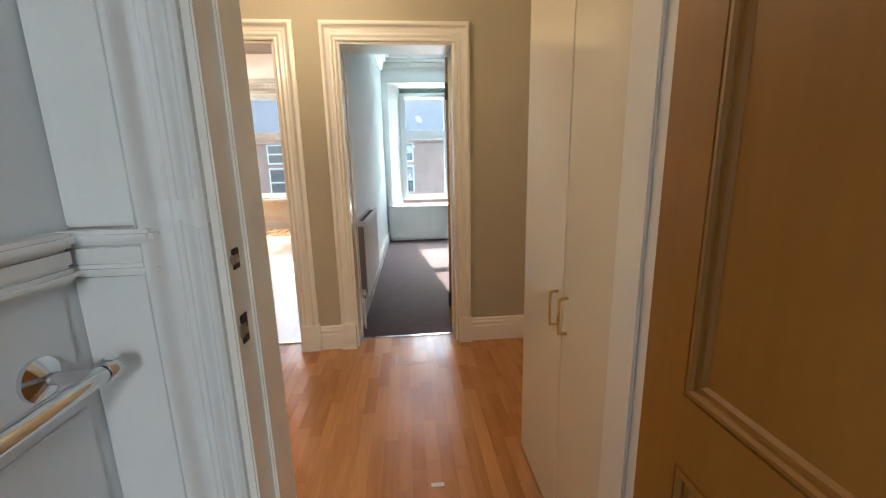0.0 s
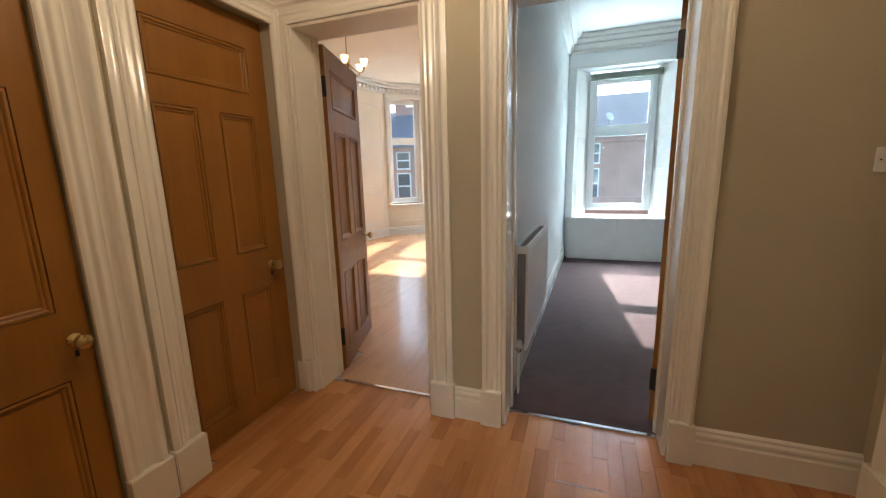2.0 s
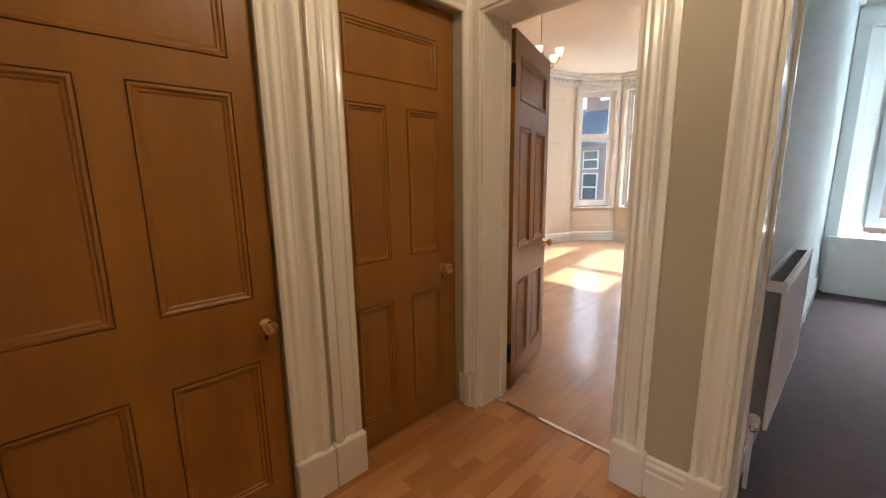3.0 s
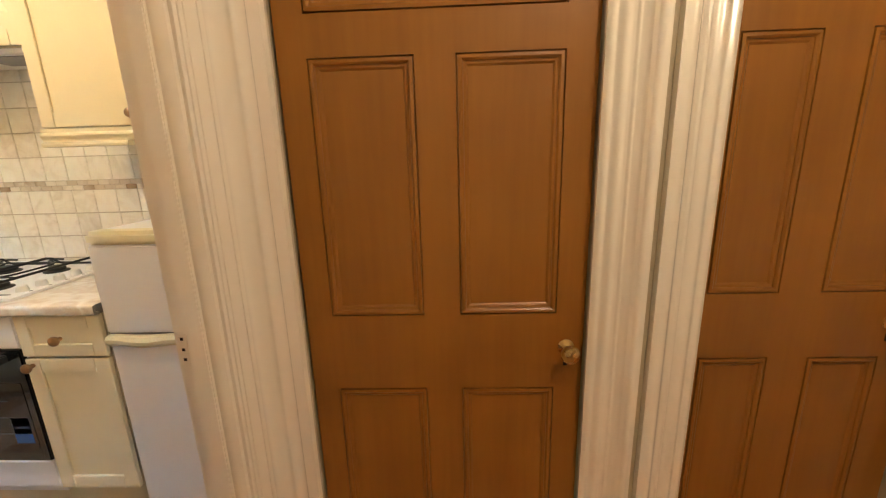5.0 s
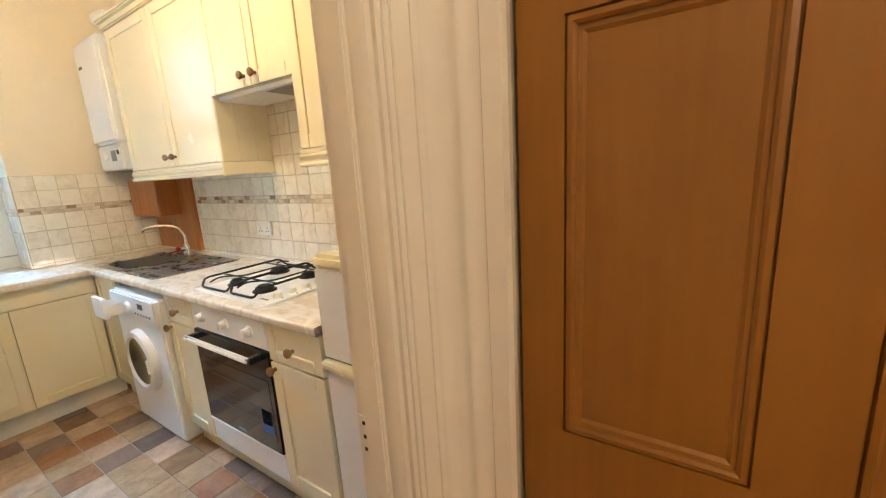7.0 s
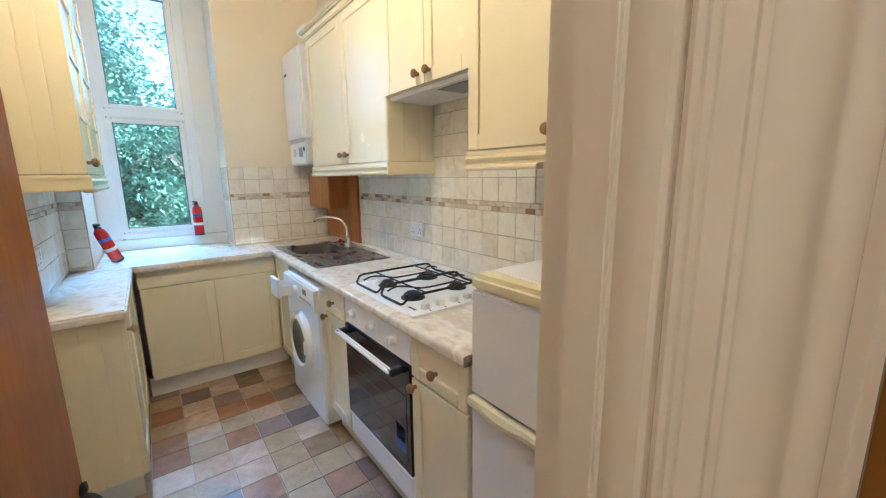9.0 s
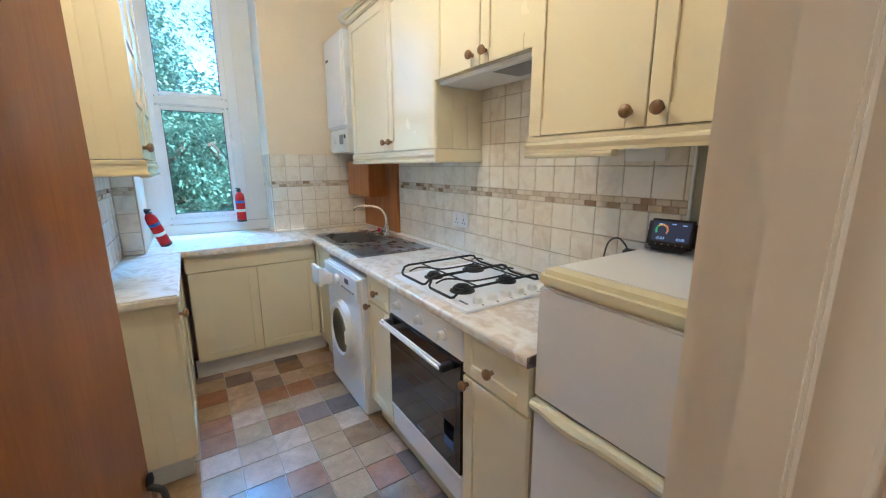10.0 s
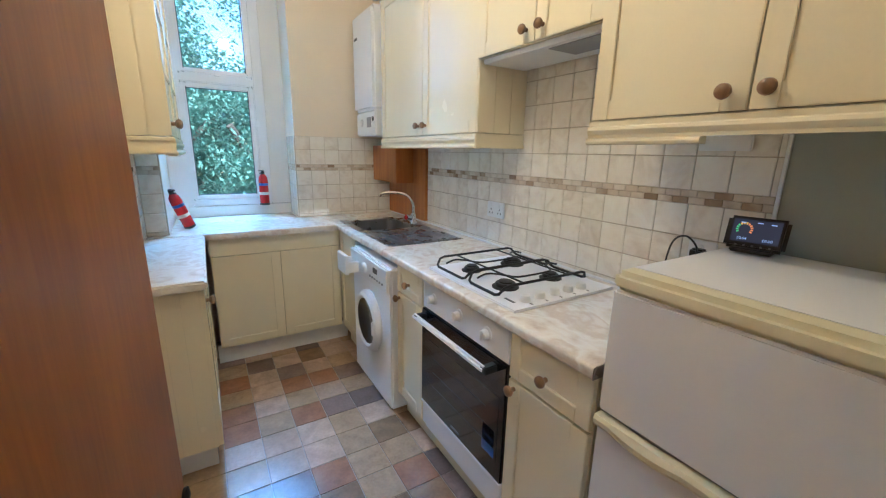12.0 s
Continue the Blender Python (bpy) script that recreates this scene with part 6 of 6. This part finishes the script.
def tree(at, height, spread, n, seed):
    """A broad tree: tapered trunk, limbs, and a ragged crown of many leaf sprays."""
    rnd = random.Random(seed)
    t = thing("tree", at, "leafy green garden tree behind the kitchen", "tree", "garden trees")
    trunk = bmesh.new()
    for pts, r in [([(0, 0, 0), (0.1, 0.05, height * 0.3), (0.05, -0.1, height * 0.62)], 0.22)] + [([(0.05, 0, height * (0.3 + 0.06 * k)), (spread * 0.35 * math.cos(k * 1.3), spread * 0.35 * math.sin(k * 1.3), height * (0.48 + 0.05 * k)), (spread * 0.7 * math.cos(k * 1.3 + 0.2), spread * 0.7 * math.sin(k * 1.3 + 0.2), height * (0.58 + 0.06 * k))], 0.08) for k in range(6)]:
        pour(trunk, tube(curve_points(pts, 5), r, 8))
    part("trunk", trunk, M["bark"], t)
    clumps = [(rnd.gauss(0, spread * 0.42), rnd.gauss(0, spread * 0.42), height * rnd.uniform(0.36, 1.0), rnd.uniform(0.35, 0.95)) for _ in range(260)]
    verts, faces = [], []
    for _ in range(n):
        cx, cy, cz, cr = rnd.choice(clumps)
        d = Vector((rnd.gauss(0, 1), rnd.gauss(0, 1), rnd.gauss(0, 0.7))).normalized() * cr * rnd.random() ** 0.4
        p = Vector((cx, cy, cz)) + d
        u = Vector((rnd.gauss(0, 1), rnd.gauss(0, 1), rnd.gauss(0, 0.6))).normalized()
        w = u.orthogonal().normalized()
        s = rnd.uniform(0.030, 0.072)
        b = len(verts)
        verts += [p - u * s, p + w * s * 0.55 + u * s * 0.1, p + u * s, p - w * s * 0.55 + u * s * 0.1]
        faces.append((b, b + 1, b + 2, b + 3))
    me = bpy.data.meshes.new("crown")
    me.from_pydata(verts, [], faces)
    me.materials.append(M["leaf"])
    c = new("crown", me)
    c.parent = t
    return t


tree((-3.4, -10.5, -6.5), 9.6, 3.0, 100000, 3)
tree((0.9, -12.5, -6.5), 12.5, 3.2, 90000, 5)
tree((-6.0, -15.0, -6.5), 13.5, 3.6, 70000, 8)
tree((-1.2, -17.0, -6.5), 10.0, 3.8, 60000, 11)

CB = thing("floor_cable", (-2.0, 8.1, 0.0), "thin black cable lying on the living room floor", "cable")
part("lead", tube(curve_points([(0.05, 0.25, 0.004), (-0.12, 0.05, 0.004), (0.10, 0.0, 0.004), (0.45, 0.08, 0.004), (0.9, -0.1, 0.004)]), 0.004, 6), M["black_plastic"], CB)

# ---- pieces of walls and floors ----
_plates = {}


def piece(name, parent, size, at, material, bevel=0.0015, turn=0):
    """One tile or board, sharing its mesh with others of the same size."""
    key = (name, tuple(round(s, 4) for s in size), material.name)
    if key not in _plates:
        me = bpy.data.meshes.new(name)
        x, y, z = (s / 2 for s in size)
        bm = bmesh.new()
        box(bm, -x, x, -y, y, -z, z, bevel, 1)
        bm.to_mesh(me)
        bm.free()
        me.materials.append(material)
        _plates[key] = me
    ob = new(name, _plates[key])
    ob.parent = parent
    ob.location = at
    return ob


def tile_field(name, axis, face, side, u_joint, u0, u1, z0, z1, label, skip=()):
    """Glazed tiles with a two-row mosaic border; the grout lies behind them."""
    root = thing(name, (0, 0, 0), label, "wall tiles", kind="structure")
    lo, hi = sorted((face - side * 0.012, face - side * 0.0045))
    part("grout_bed", boxes((lo, hi, u0, u1, z0, z1) if axis == "x" else (u0, u1, lo, hi, z0, z1)), M["grout"], root)
    pu, g = 0.1088, 0.0028
    bands = [(1.306 + 0.111 * k, 1.417 + 0.111 * k) for k in range(6)] + [(1.151 - 0.111 * k, 1.261 - 0.111 * k) for k in range(4)]
    k0 = math.floor((u0 - u_joint) / pu)

    def put(nm, a, b, c, d, mat):
        a, b, c, d = max(a, u0), min(b, u1), max(c, z0), min(d, z1)
        if b - a < 0.006 or d - c < 0.006:
            return
        um, zm = (a + b) / 2, (c + d) / 2
        if any(s[0] < um < s[1] and s[2] < zm < s[3] for s in skip):
            return
        j = 0.0014 if nm == "mosaic" else g
        size = (0.006, b - a - j, d - c - j) if axis == "x" else (b - a - j, 0.006, d - c - j)
        piece(nm, root, size, (face - side * 0.003, um, zm) if axis == "x" else (um, face - side * 0.003, zm), mat)
    k = k0
    while u_joint + k * pu < u1:
        for c, d in bands:
            put("tile", u_joint + k * pu, u_joint + (k + 1) * pu, c, d, M["wall_tile"])
        k += 1
    pm = 0.0525
    for r, (c, d) in enumerate(((1.261, 1.2835), (1.2835, 1.306))):
        k = math.floor((u0 - u_joint) / pm) - 1
        while u_joint + k * pm < u1:
            put("mosaic", u_joint + (k + 0.5 * r) * pm, u_joint + (k + 1 + 0.5 * r) * pm, c, d, M["border_tile"])
            k += 1
    return root


tile_field("wall_tiles_west", "x", TILE, 1, 0.293, -1.413, 0.636, 0.907, 1.815, "cream marbled tiles with a brown mosaic border above the worktop", skip=((-1.42, -0.43, 1.50, 2), (0.23, 0.7, 1.52, 2)))
tile_field("wall_tiles_window", "y", -2.058, 1, -1.447, -2.205, -1.447, 0.907, 1.515, "cream marbled tiles with a mosaic border beside the window")
tile_field("wall_tiles_reveal", "x", -1.438, 1, -2.062, -2.340, -2.062, 0.907, 1.515, "cream tiles in the window recess")
tile_field("wall_tiles_east", "x", -0.522, -1, -0.63, -1.66, -0.625, 0.907, 1.385, "cream marbled tiles with a mosaic border above the side worktop")
tile_field("wall_tiles_nib", "y", -1.665, 1, -0.625, -0.630, -0.522, 0.907, 1.42, "cream tiles on the pier beside the window")
setting("trim_tile_edge", boxes((TILE - 0.006, TILE + 0.003, 0.636, 0.645, 1.157, 1.512), bevel=0.001), M["white_plastic"], "white edge strip closing the wall tiles", "tile trim")
setting("wall_pier", boxes((-0.632, -0.516, -2.064, -1.676, 0.905, TOP)), M["cream_wall"], "cream painted pier beside the kitchen window", "wall")

vinyl = thing("floor_vinyl", (0, 0, 0), "patchwork vinyl floor in beige, brown and grey squares", "vinyl floor", kind="structure")
PV = 0.165
for i in range(-4, 8):
    for j in range(-10, 9):
        x, y = -1.61 + PV * (i + 0.5), -0.31 + 0.1635 * (j + 0.5)
        if -2.20 < x < -0.50 and -1.76 < y < 1.05:
            piece("tile", vinyl, (PV - 0.004, 0.1595, 0.004), (x, y, 0.0), M["vinyl"], 0.0006)

laminate = thing("floor_laminate", (0, 0, 0), "warm brown three-strip laminate in the hall", "laminate floor", kind="structure")
rnd = random.Random(4)
SW_ = 0.0655
x = -1.5755
while x < 1.27:
    y = 1.12 - rnd.uniform(0, 0.38)
    while y < 3.385:
        length = rnd.choice((0.30, 0.38, 0.46))
        a, b = max(y, 1.12), min(y + length, 3.385)
        if b - a > 0.02 and not (x > 0.72 and b < 2.04):
            a2 = a
            if a < 1.185 and not (-1.30 < x + 0.03 < -0.56 or -0.08 < x + 0.03 < 0.66):
                a2 = 1.185
            if x < -1.46 and not (1.35 < (a2 + b) / 2 < 2.19 or 2.50 < (a2 + b) / 2 < 3.20):
                y += length
                continue
            if b > 3.26 and not (LIV[0] < x + 0.03 < LIV[1] or BED[0] < x + 0.03 < BED[1]):
                b = 3.258
            if b - a2 > 0.02:
                piece("board", laminate, (SW_ - 0.0006, round(b - a2, 3) - 0.0006, 0.008), (x + SW_ / 2, (a2 + b) / 2, -0.004), M["laminate"], 0.0)
        y += length
    x += SW_

living = thing("floor_living_laminate", (0, 0, 0), "honey coloured laminate boards in the living room", "laminate floor", kind="structure")
verts, faces = [], []
x = -4.14
while x < -0.45:
    y = 3.39 - rnd.uniform(0, 0.4)
    while y < 9.75:
        length = rnd.choice((0.30, 0.38, 0.46))
        a, b = max(y, 3.39), min(y + length, 9.75)
        if b - a > 0.01 and not (a < 3.49 and not LIV[0] < x + 0.03 < LIV[1]):
            if b < 5.6 and x > -2.7:
                piece("board", living, (0.0649, round(b - a, 3) - 0.0006, 0.008), (x + 0.0325, (a + b) / 2, -0.004), M["laminate_living"], 0.0)
            else:
                k = len(verts)
                verts += [(x, a, 0.0), (x + 0.0650, a, 0.0), (x + 0.0650, b - 0.0006, 0.0), (x, b - 0.0006, 0.0)]
                faces.append((k, k + 1, k + 2, k + 3))
        y += length
    x += 0.0655
me = bpy.data.meshes.new("boards")
me.from_pydata(verts, [], faces)
me.materials.append(M["laminate_living"])
far_boards = new("boards", me)
far_boards.parent = living
far_boards["kind"] = "stuff"

bath_tiles = thing("wall_tiles_bathroom", (0, 0, 0), "pale grey glazed bathroom tiles below the dado", "wall tiles", kind="structure")
for j in range(6):
    for k in range(9):
        piece("tile", bath_tiles, (0.006, 0.197, 0.1965), (-0.282, 0.915 - 0.20 * k, 0.099 + 0.198 * j), M["bath_wall"], 0.002)
